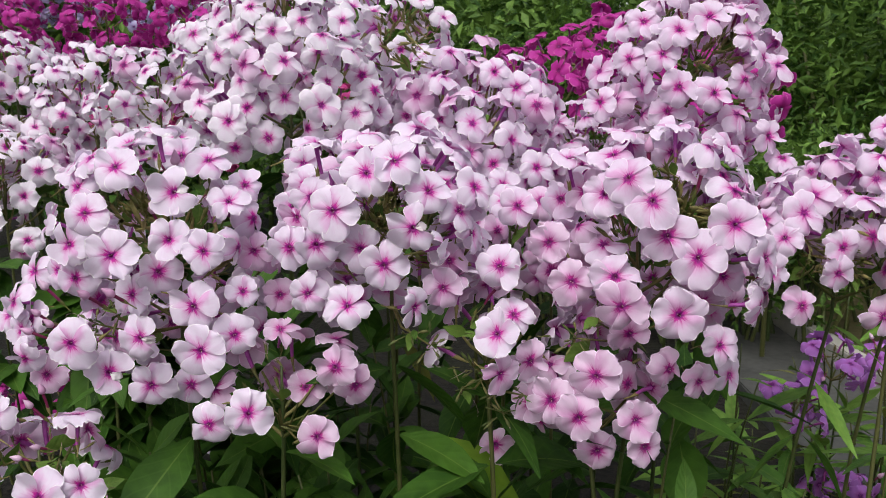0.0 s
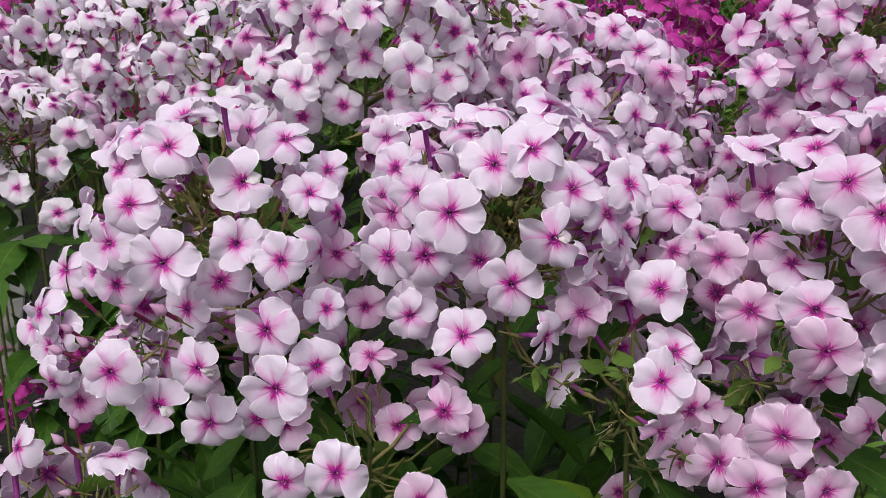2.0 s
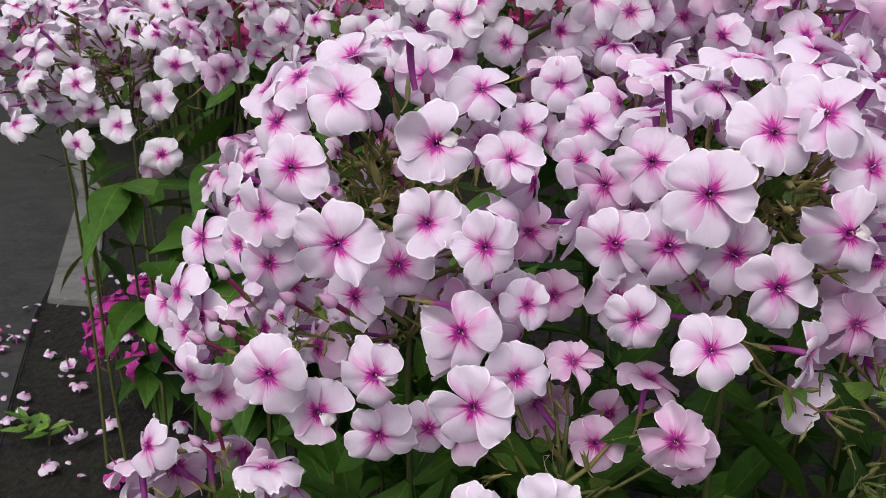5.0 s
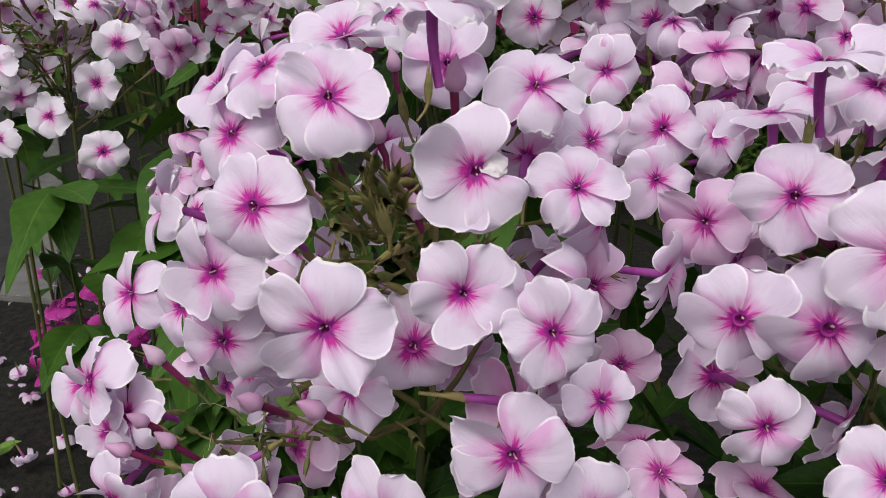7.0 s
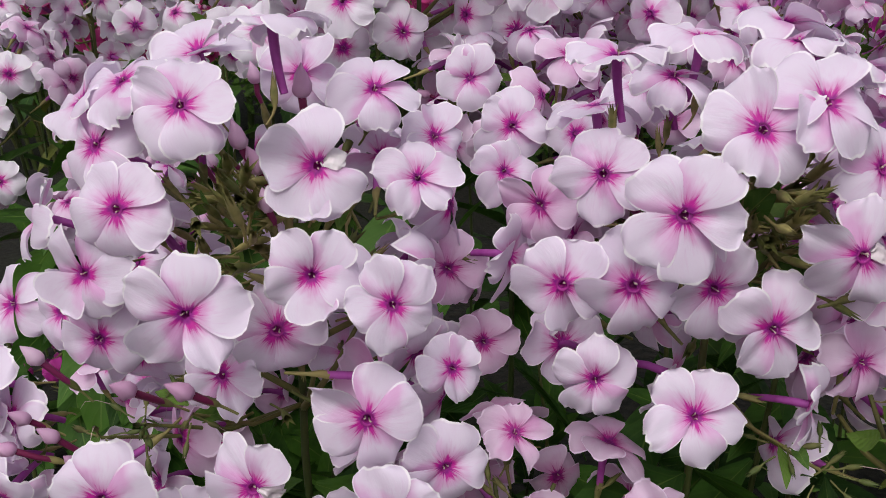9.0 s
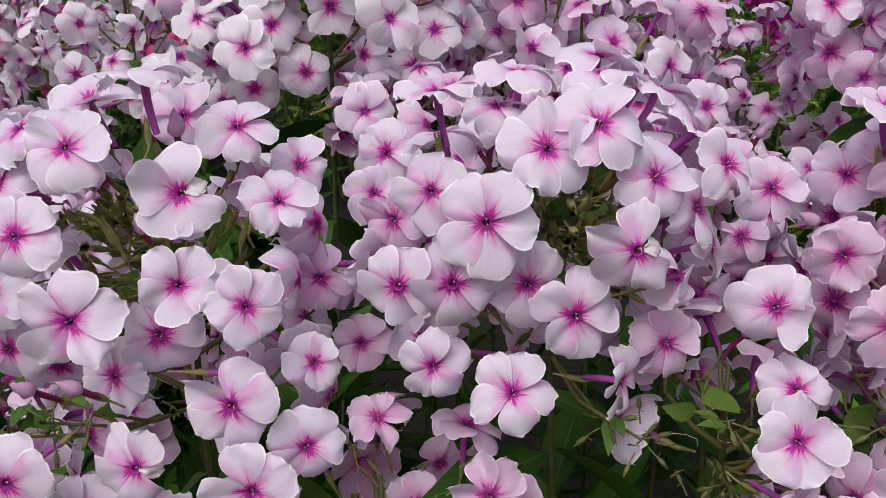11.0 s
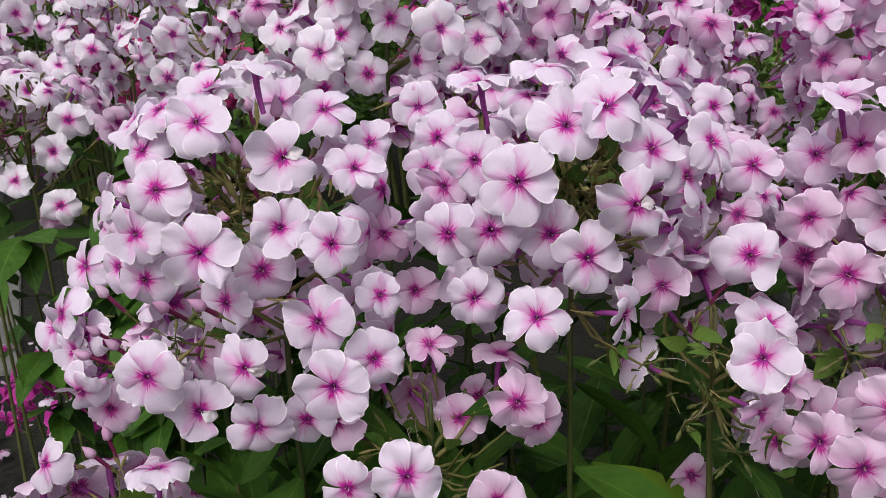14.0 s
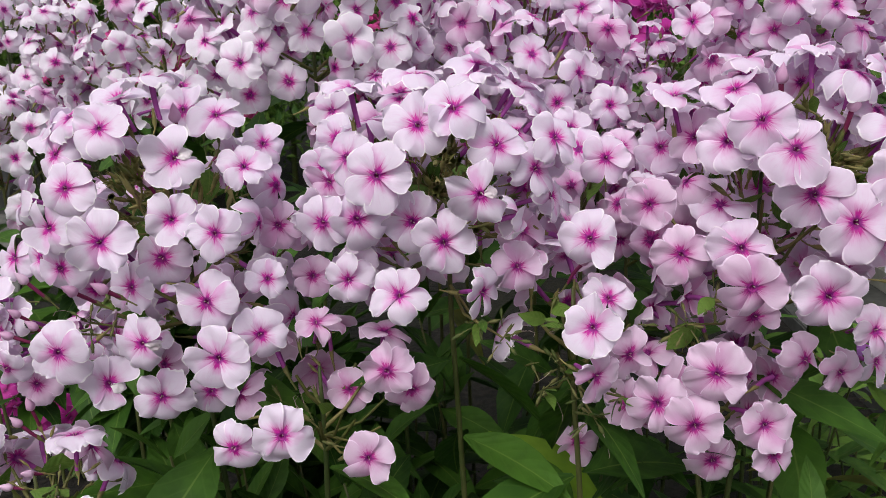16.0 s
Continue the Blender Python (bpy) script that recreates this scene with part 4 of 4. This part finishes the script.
BARE["F"] = (((-0.035, 0.735, 0.650), 0.030), ((0.0, 0.72, 0.60), 0.02))
BARE["I"] = (((-0.470, 0.815, 0.535), 0.042), ((-0.44, 0.83, 0.49), 0.03))
BARE["H"] = (((0.290, 0.585, 0.485), 0.026),)
for k, name in enumerate("EFGHI"):
    fill(heads[name], 900, -180, 180, 12 if name in "IH" else -40, 86, 0.027 if name == "I" else 0.0238, 80 + k, share_rose=0.22, deep=(0.80, 1.10), bare=BARE.get(name, ()), turn=62)
    for q, w in BARE.get(name, ())[:1]:
        bristle(heads[name], q, w, 90 if name == "H" else 45, 165 + k)
    tufts(heads[name], 30, 90 + k, 0.4, 0.8, buds=0.25)
for k, (name, x, y, z) in enumerate((("K", 0.020, 0.480, 0.428), ("K", 0.034, 0.475, 0.415), ("K", 0.048, 0.478, 0.432), ("K", 0.012, 0.490, 0.412), ("K", 0.038, 0.490, 0.396), ("K", 0.055, 0.485, 0.448),
                                    ("K", 0.024, 0.492, 0.446), ("K", 0.052, 0.482, 0.410), ("D", -0.090, 0.475, 0.408), ("D", -0.072, 0.480, 0.398), ("D", -0.105, 0.482, 0.398), ("D", -0.062, 0.486, 0.418),
                                    ("D", -0.085, 0.480, 0.385), ("J", -0.240, 0.472, 0.372), ("C", 0.085, 0.490, 0.445), ("C", 0.098, 0.492, 0.455), ("I", -0.480, 0.815, 0.535), ("I", -0.455, 0.820, 0.525), ("I", -0.470, 0.820, 0.508), ("A", -0.222, 0.496, 0.453), ("A", -0.238, 0.500, 0.446), ("A", -0.206, 0.494, 0.458), ("B", -0.020, 0.492, 0.448), ("B", -0.008, 0.492, 0.440))):
    sprig(heads[name], x, y, z, 14 if name == "D" else 8, 600 + k)
bud(heads["A"], -0.216, 0.475, 0.475, -30, 25, 1)
bud(heads["A"], -0.198, 0.470, 0.477, -50, 25, 0, 1.0)
bud(heads["A"], -0.244, 0.485, 0.454, -50, 35, 1, 0.85)
bud(heads["A"], -0.257, 0.485, 0.450, -70, 15, 1, 0.85)
bud(heads["A"], -0.248, 0.490, 0.477, -55, 40, 1, 0.9)
bud(heads["A"], -0.178, 0.487, 0.525, -10, 50, 0, 0.9)
bud(heads["A"], -0.172, 0.515, 0.553, 10, 75, 1, 1.1)
bud(heads["J"], -0.251, 0.480, 0.412, -40, 65, 1, 0.85)
bud(heads["J"], -0.261, 0.485, 0.401, -60, 40, 1, 0.85)
bud(heads["A"], -0.250, 0.482, 0.462, -40, 30, 0, 0.8)
bud(heads["A"], -0.236, 0.480, 0.448, -35, 40, 0, 0.8)
bud(heads["J"], -0.255, 0.478, 0.377, -30, 15, 0, 0.8)
bud(heads["J"], -0.265, 0.475, 0.371, -60, 10, 0, 0.8)
bud(heads["C"], 0.192, 0.480, 0.530, 60, 25, 2, 1.1)
bud(heads["C"], 0.160, 0.495, 0.548, 40, 60, 1, 1.1)
bud(heads["C"], 0.128, 0.500, 0.562, 0, 70, 1, 1.1)
crown(heads["C"], 20, 35, 140, 10, 75, 801)
crown(heads["B"], 6, 40, 130, 30, 75, 802)
for h in heads.values():
    branches(h)


# One broad leaf whose sunlit look comes from its brighter colour.
part("leaf", LIGHT_BROAD[0], heads["K"].ob, leafward(Vector((-0.016, 0.566, 0.350)) - heads["K"].foot, (0.062, -0.034, -0.020), 0.25, 1.0), "broad leaf coloured bright yellow-green as if lit")


def back_phlox(x, y, top, r, h, tint, seed, label, group, tries=420, gap=0.0225, rose=0.0, pairs=6, scale=(0.86, 1.02), spare=4, leaves=LEAVES, fan=0):
    head = phlox((x, y, top - h), r, h, (x * 0.97, y + 0.02), label, group=group, pairs=pairs, leaves=leaves, fan=fan)
    fill(head, tries, -180, 180, -35, 86, gap, seed, tint, scale, rose, (0.82, 1.10), turn=58)
    tufts(head, spare, seed + 1, 0.4, 0.9, buds=0.4)
    branches(head, 5)


rg = random.Random(21)
WHITE = "pale phlox stem crowded with small white-pink flowers"
for k, (x, y, top) in enumerate(((-0.30, 0.86, 0.66), (-0.56, 0.92, 0.585), (-0.42, 0.98, 0.67), (-0.53, 1.01, 0.69), (-0.66, 1.03, 0.66), (0.155, 0.83, 0.60), (-0.24, 0.98, 0.72), (-0.07, 0.92, 0.74), 
                                 (0.10, 0.86, 0.60), (-0.02, 0.86, 0.66), (0.40, 0.68, 0.585), (0.37, 0.64, 0.56), (0.10, 0.72, 0.52))):
    back_phlox(x, y, top, rg.uniform(0.065, 0.085), rg.uniform(0.06, 0.085), "white" if x < 0.05 else "blush", 200 + 3 * k, WHITE, "phlox stems of the clump", 300, 0.0245, 0.06, pairs=1 if x > 0.3 else 2 if x < -0.4 else 5, scale=(0.72, 0.92), spare=14, fan=285 if x < -0.4 else 0, leaves=LIGHT if x > 0.3 else LEAVES)
for k, (x, y, top) in enumerate(((-0.090, 0.690, 0.572), (0.055, 0.650, 0.525), (-0.310, 0.740, 0.500), (-0.250, 0.640, 0.455), (0.210, 0.620, 0.500))):
    back_phlox(x, y, top, 0.048, 0.042, "pale", 260 + 3 * k, "shorter phlox stem in shade with pink flowers", "phlox stems of the clump", 120, 0.021, 0.6, pairs=3, scale=(0.75, 0.95))
KINDS = {"magenta": "bright magenta phlox stem in full flower", "crimson": "crimson-pink phlox stem behind the pale clump", "lilac": "bluish lilac phlox stem at the back",
         "violet": "low violet phlox stem with loose flowers"}
for k, (x, y, top, tint) in enumerate(((-0.52, 1.22, 0.63, "crimson"), (-0.38, 1.25, 0.64, "crimson"), (-0.72, 1.20, 0.62, "crimson"), (-0.80, 1.50, 0.80, "magenta"), (-0.62, 1.52, 0.83, "magenta"),
                                       (-0.45, 1.50, 0.82, "magenta"), (-0.95, 1.55, 0.80, "magenta"), (-0.30, 1.45, 0.80, "magenta"), (0.155, 1.12, 0.70, "magenta"),
                                       (0.345, 1.03, 0.685, "magenta"), (0.27, 1.30, 0.76, "magenta"), (-0.10, 1.15, 0.64, "crimson"), (-0.85, 1.85, 0.90, "lilac"), (-0.62, 1.85, 0.92, "lilac"),
                                       (-0.63, 1.16, 0.215, "magenta"), (-0.50, 1.75, 0.95, "magenta"), (-0.90, 1.8, 0.92, "magenta"))):
    back_phlox(x, y, top, rg.uniform(0.07, 0.095), rg.uniform(0.06, 0.09), tint, 400 + 3 * k, KINDS[tint], "coloured phlox behind", 300, 0.030)
for k, (x, y, top) in enumerate(((0.455, 0.90, 0.33), (0.53, 0.92, 0.32), (0.405, 0.88, 0.29), (0.455, 0.86, 0.19))):
    back_phlox(x, y, top, 0.040, 0.028, "violet", 500 + 3 * k, KINDS["violet"], "violet phlox beside the kerb", 40, 0.026, scale=(0.8, 0.95), leaves=LIGHT)

# leafy shoots that fill the foot of the clump
rg = random.Random(33)
for k in range(40):
    x, y = rg.uniform(-0.44, 0.24), rg.uniform(0.50, 0.86)
    top = rg.uniform(0.26, 0.40)
    if y < 0.56:
        top = min(top, 0.325)
    if x < -0.26:
        x, y = x * 0.5, y * 0.6 + 0.34
    ob = tagged(new("phlox_shoot"), "leafy green phlox shoot without flowers", "phlox shoot", "leafy shoots in the clump")
    ob.location = (x, y, 0)
    path = stem_path(Vector((0, 0, 0)), Vector((rg.uniform(-0.03, 0.03), rg.uniform(-0.04, 0.01), top)), rg)
    b = Builder()
    b.tube(path, [0.0022 - 0.0013 * i / 8 for i in range(9)], 6)
    part("stem", b.mesh("stem", [STEM]), ob, Matrix())
    turn = rg.uniform(0, 180)
    for i in range(6):
        f = 0.995 - 0.11 * i
        j = min(int(f * 8), 7)
        p = path[j].lerp(path[j + 1], f * 8 - j)
        for side in (0, 180):
            m = Matrix.Translation(p) @ pose(0, 0, 0, 0, 0, turn + 90 * i + side + rg.uniform(-15, 15)) @ pose(0, 0.002, 0, (55, 35, 5, -10)[i] if i < 4 else rg.uniform(-50, 15), rg.uniform(-25, 25), 0)
            old = i > 4 and rg.random() < 0.08
            part("leaf", rg.choice(FADED if old else LEAVES), ob, m @ Matrix.Scale((0.45, 0.65, 0.8)[i] if i < 3 else rg.uniform(0.7, 1.0), 4), "yellowing leaf" if old else "")


for k in range(15):
    x, y, top = (rg.uniform(-0.43, -0.35), rg.uniform(0.80, 0.92), rg.uniform(0.38, 0.45)) if k < 5 else (rg.uniform(-0.36, -0.22), rg.uniform(0.76, 0.92), rg.uniform(0.42, 0.48))
    ob = tagged(new("phlox_shoot"), "leafy green phlox shoot without flowers", "phlox shoot", "leafy shoots in the clump")
    ob.location = (x, y, 0)
    path = stem_path(Vector((0, 0, 0)), Vector((rg.uniform(-0.03, 0.03), rg.uniform(-0.06, 0.0), top)), rg)
    b = Builder()
    b.tube(path, [0.0022 - 0.0013 * i / 8 for i in range(9)], 6)
    part("stem", b.mesh("stem", [STEM]), ob, Matrix())
    for i in range(18):
        j = rg.randrange(5, 9)
        m = Matrix.Translation(path[j]) @ pose(0, 0, 0, 0, 0, rg.uniform(150, 320)) @ pose(0, 0.002, 0, rg.uniform(-45, 25), rg.uniform(-20, 20), 0)
        part("leaf", rg.choice(LEAVES), ob, m @ Matrix.Scale(rg.uniform(0.55, 0.85), 4))
for k in range(40):
    x, y, top = rg.uniform(0.24, 0.74), rg.uniform(0.66, 1.15), rg.uniform(0.14, 0.40)
    ob = tagged(new("phlox_shoot"), "light green leafy shoot on a thin stem", "phlox shoot", "light shoots near the kerb")
    ob.location = (x, y, 0)
    path = stem_path(Vector((0, 0, 0)), Vector((rg.uniform(-0.05, 0.05), rg.uniform(-0.04, 0.03), top)), rg)
    b = Builder()
    b.tube(path, [0.0018 - 0.001 * i / 8 for i in range(9)], 6)
    part("stem", b.mesh("stem", [STEM]), ob, Matrix())
    for i in range(10):
        j = rg.randrange(2, 8)
        m = Matrix.Translation(path[j]) @ pose(0, 0, 0, 0, 0, rg.uniform(0, 360)) @ pose(0, 0.002, 0, rg.uniform(-25, 40), rg.uniform(-20, 20), 0)
        part("leaf", rg.choice(FADED if rg.random() < 0.15 else LIGHT), ob, m @ Matrix.Scale(rg.uniform(0.5, 0.95), 4))


# ---- path, kerb, fallen flowers ----
def slab(name, corners, z, thick, mat, label, category):
    """A paved piece with a bevelled edge, from its corners seen from above."""
    bm = bmesh.new()
    face = bm.faces.new([bm.verts.new((x, y, z)) for x, y in corners])
    got = bmesh.ops.extrude_face_region(bm, geom=[face])
    bmesh.ops.translate(bm, verts=[v for v in got["geom"] if isinstance(v, bmesh.types.BMVert)], vec=(0, 0, -thick))
    bmesh.ops.recalc_face_normals(bm, faces=bm.faces)
    bmesh.ops.bevel(bm, geom=[e for e in bm.edges if abs(e.verts[0].co.z - e.verts[1].co.z) < 1e-6 and e.verts[0].co.z > z - 1e-4], offset=0.003, segments=2, affect="EDGES")
    me = bpy.data.meshes.new(name)
    bm.to_mesh(me)
    bm.free()
    me.materials.append(mat)
    return tagged(new(name, me), label, category, kind="structure")


ASPHALT = skin_material("worn_asphalt", (0.016, 0.016, 0.016), (0.050, 0.048, 0.045), 0.75, 90.0, 0.7)
CONCRETE = skin_material("grey_concrete", (0.055, 0.055, 0.055), (0.17, 0.165, 0.155), 0.8, 45.0, 0.6)
PALE_CONCRETE = skin_material("pale_concrete", (0.30, 0.29, 0.26), (0.46, 0.44, 0.40), 0.8, 60.0, 0.6)
PAVING = skin_material("grey_paving", (0.035, 0.036, 0.034), (0.085, 0.085, 0.08), 0.8, 60.0, 0.6)
DRY = skin_material("dry_grass_soil", (0.16, 0.13, 0.06), (0.26, 0.22, 0.11), 0.9, 40.0, 0.9)
slab("path", [(-0.78, 1.03), (-1.01, 1.485), (-1.16, 1.844), (-1.50, 2.5), (-2.3, 4.0), (-6.2, 12.0), (-9.0, 10.0), (-3.4, 1.0)], 0.005, 0.06, ASPHALT, "dark worn asphalt path along the bed", "path")
slab("kerb", [(-1.03, 1.55), (-0.925, 1.55), (-1.29, 2.242), (-1.90, 3.3), (-2.05, 3.3), (-1.43, 2.36)], 0.010, 0.08, CONCRETE, "pale grey concrete kerb with specks", "kerb")
slab("kerb", [(0.86, 1.1), (0.90, 1.1), (0.99, 2.6), (0.95, 2.6)], 0.075, 0.10, PALE_CONCRETE, "pale concrete kerb beside dry grass", "kerb")
slab("path", [(0.60, 1.10), (0.855, 1.10), (0.945, 2.6), (0.70, 2.6)], 0.03, 0.05, PAVING, "grey paved strip before the kerb", "path")
slab("path", [(0.905, 1.1), (2.0, 1.1), (2.4, 2.6), (0.995, 2.6)], 0.035, 0.05, DRY, "strip of dry trodden grass", "path")
rg = random.Random(8)
for k in range(60):
    x = rg.uniform(-1.05, -0.45)
    y = rg.uniform(0.75, 1.75)
    tint = rg.choice(("pale", "pale", "pale", "rose", "magenta"))
    ob = new("fallen_flower", FAR[tint][k % 7])
    ob.matrix_basis = facing(x, y, 0.016, rg.uniform(-180, 180), rg.choice((75, 85, -70, 60)), rg.uniform(0, 72), rg.uniform(0.6, 0.95))
    tagged(ob, "fallen %s phlox flower lying on the soil" % {"pale": "pale pink", "rose": "pink", "magenta": "magenta"}[tint], "fallen flower", "fallen flowers on the soil")


def weed(x, y, n, seed):
    """A small leafy seedling on bare soil."""
    rg = random.Random(seed)
    ob = tagged(new("weed"), "small green weed seedling on dark soil", "weed", "weeds on the soil")
    ob.location = (x, y, 0)
    b = Builder()
    b.tube([(0, 0, 0), (0.002, 0.001, 0.02), (0.003, 0, 0.04)], [0.0012, 0.001, 0.0007], 6)
    part("stem", b.mesh("stem", [STEM]), ob, Matrix())
    for k in range(n):
        part("leaf", LIGHT[k % 6], ob, Matrix.Translation((0.002, 0, 0.015 + 0.024 * k / n)) @ pose(0, 0, 0, 0, 0, 137 * k + rg.uniform(-20, 20)) @ pose(0, 0, 0, rg.uniform(0, 40), rg.uniform(-15, 15), 0) @ Matrix.Diagonal((0.6, 0.36, 0.36, 1)))


weed(-0.770, 1.080, 8, 3)
weed(-0.735, 1.075, 5, 4)


def petal_litter(count):
    """Single petals shed on the soil, too many to count."""
    rg = random.Random(14)
    b = Builder()
    for k in range(count):
        vs, fs, uvs = petal_surface(rg, 3, 3)
        x, y = rg.uniform(-1.05, -0.35), rg.uniform(0.60, 1.80)
        m = Matrix.Translation((x, y, 0.012)) @ pose(0, 0, 0, rg.gauss(0, 16), rg.gauss(0, 16), rg.uniform(0, 360))
        b.add(vs, fs, uvs, rg.choice((0, 0, 1)), m @ Matrix.Scale(rg.uniform(0.4, 0.85), 4))
    return tagged(new("petal_litter", b.mesh("petal_litter", [PETAL["pale"], PETAL["rose"]])), "pale pink petals scattered on dark soil", "petals", kind="stuff")


petal_litter(170)


# ---- garden behind ----
def foliage(n, w, d, h, length, width, mat, seed, low=0.0):
    """Many small leaves on a rough dome, uneven and with gaps."""
    rg = random.Random(seed)
    b = Builder()
    lobes = [(rg.uniform(-0.5, 0.5) * w, rg.uniform(-0.5, 0.5) * d, rg.uniform(0.35, 0.95) * h, rg.uniform(0.12, 0.26) * (w + h) * 0.5) for k in range(14)]
    for k in range(n):
        cx, cy, cz, r = rg.choice(lobes)
        v = Vector((rg.gauss(0, 1), rg.gauss(0, 1), rg.gauss(0, 0.9))).normalized() * r * rg.uniform(0.5, 1.0)
        p = Vector((cx, cy, cz)) + v
        if p.z < low:
            p.z = low + rg.uniform(0, 0.1)
        m = Matrix.Translation(p) @ pose(0, 0, 0, rg.gauss(0, 45), rg.gauss(0, 45), rg.uniform(0, 360)) @ Matrix.Scale(rg.uniform(0.5, 1.25), 4)
        q = width * 0.5
        b.add([(0, 0, 0), (q, length * 0.45, 0.12 * length), (0, length, -0.1 * length), (-q, length * 0.45, 0.12 * length), (0, length * 0.5, 0)],
              [[0, 1, 4], [1, 2, 4], [2, 3, 4], [3, 0, 4]], [(0.5, 0), (1, 0.45), (0.5, 1), (0, 0.45), (0.5, 0.5)], 0, m)
    return b.mesh("foliage", [mat])


def bush(x, y, w, d, h, n, length, width, seed, label, name="garden_plant", group="green plants of the far bed", stems=9, mat=BED_LEAF):
    ob = tagged(new(name), label, "plant", group)
    ob.location = (x, y, 0)
    rg = random.Random(seed)
    tagged(part("foliage", foliage(n, w, d, h, length, width, mat, seed), ob, Matrix()), kind="stuff")
    for k in range(stems):
        b = Builder()
        a, c = rg.uniform(-0.2, 0.2) * w, rg.uniform(-0.2, 0.2) * d
        b.tube([(a, c, 0), (a * 1.6, c * 1.6, h * 0.45), (a * 2.2, c * 2.2, h * 0.85)], [0.006, 0.005, 0.002], 5)
        part("stem", b.mesh("stem", [STEM]), ob, Matrix())
    return ob


rg = random.Random(77)
plants = [bush(0.75, 2.3, 0.55, 0.5, 0.42, 2600, 0.030, 0.011, 1, "low leafy green garden plant"), bush(1.25, 2.6, 0.6, 0.5, 0.62, 3000, 0.036, 0.012, 2, "bushy green perennial without flowers"),
          bush(0.55, 3.0, 0.6, 0.6, 0.60, 3000, 0.032, 0.014, 3, "dense dark green perennial"), bush(1.6, 3.2, 0.7, 0.6, 0.8, 3200, 0.040, 0.014, 4, "tall leafy green perennial")]
for k in range(60):
    row = k % 3
    x, y = rg.uniform(-2.6, 3.6), (2.2, 3.1, 4.2)[row] + rg.uniform(-0.3, 0.4)
    if x < -0.55 - 0.45 * (y - 0.5) or (y < 2.9 and x < 0.2):
        continue
    s = (1.0, 1.65, 2.2)[row] * rg.uniform(0.85, 1.15)
    c = copy_thing(plants[k % 4], Matrix.Translation((x, y, 0)) @ pose(0, 0, 0, 0, 0, rg.uniform(0, 360)) @ Matrix.Scale(s, 4))
hedge = [bush(0.0, 6.2, 2.4, 0.9, 2.0, 18000, 0.047, 0.025, 9, "dark green leafy hedge shrub", "hedge_shrub", "hedge at the garden's end", 12, HEDGE_LEAF)]
for k, x in enumerate((-8.4, -6.6, -4.8, -3.2, -1.6, 1.6, 3.2, 4.8, 6.4)):
    c = copy_thing(hedge[0], Matrix.Translation((x, 6.2 + (k % 3) * 0.35 + (3.0 if x < -3 else 0), 0)) @ pose(0, 0, 0, 0, 0, (0, 180)[k % 2]) @ Matrix.Scale(1.0 + 0.1 * (k % 3) + (0.5 if x < -3 else 0), 4))
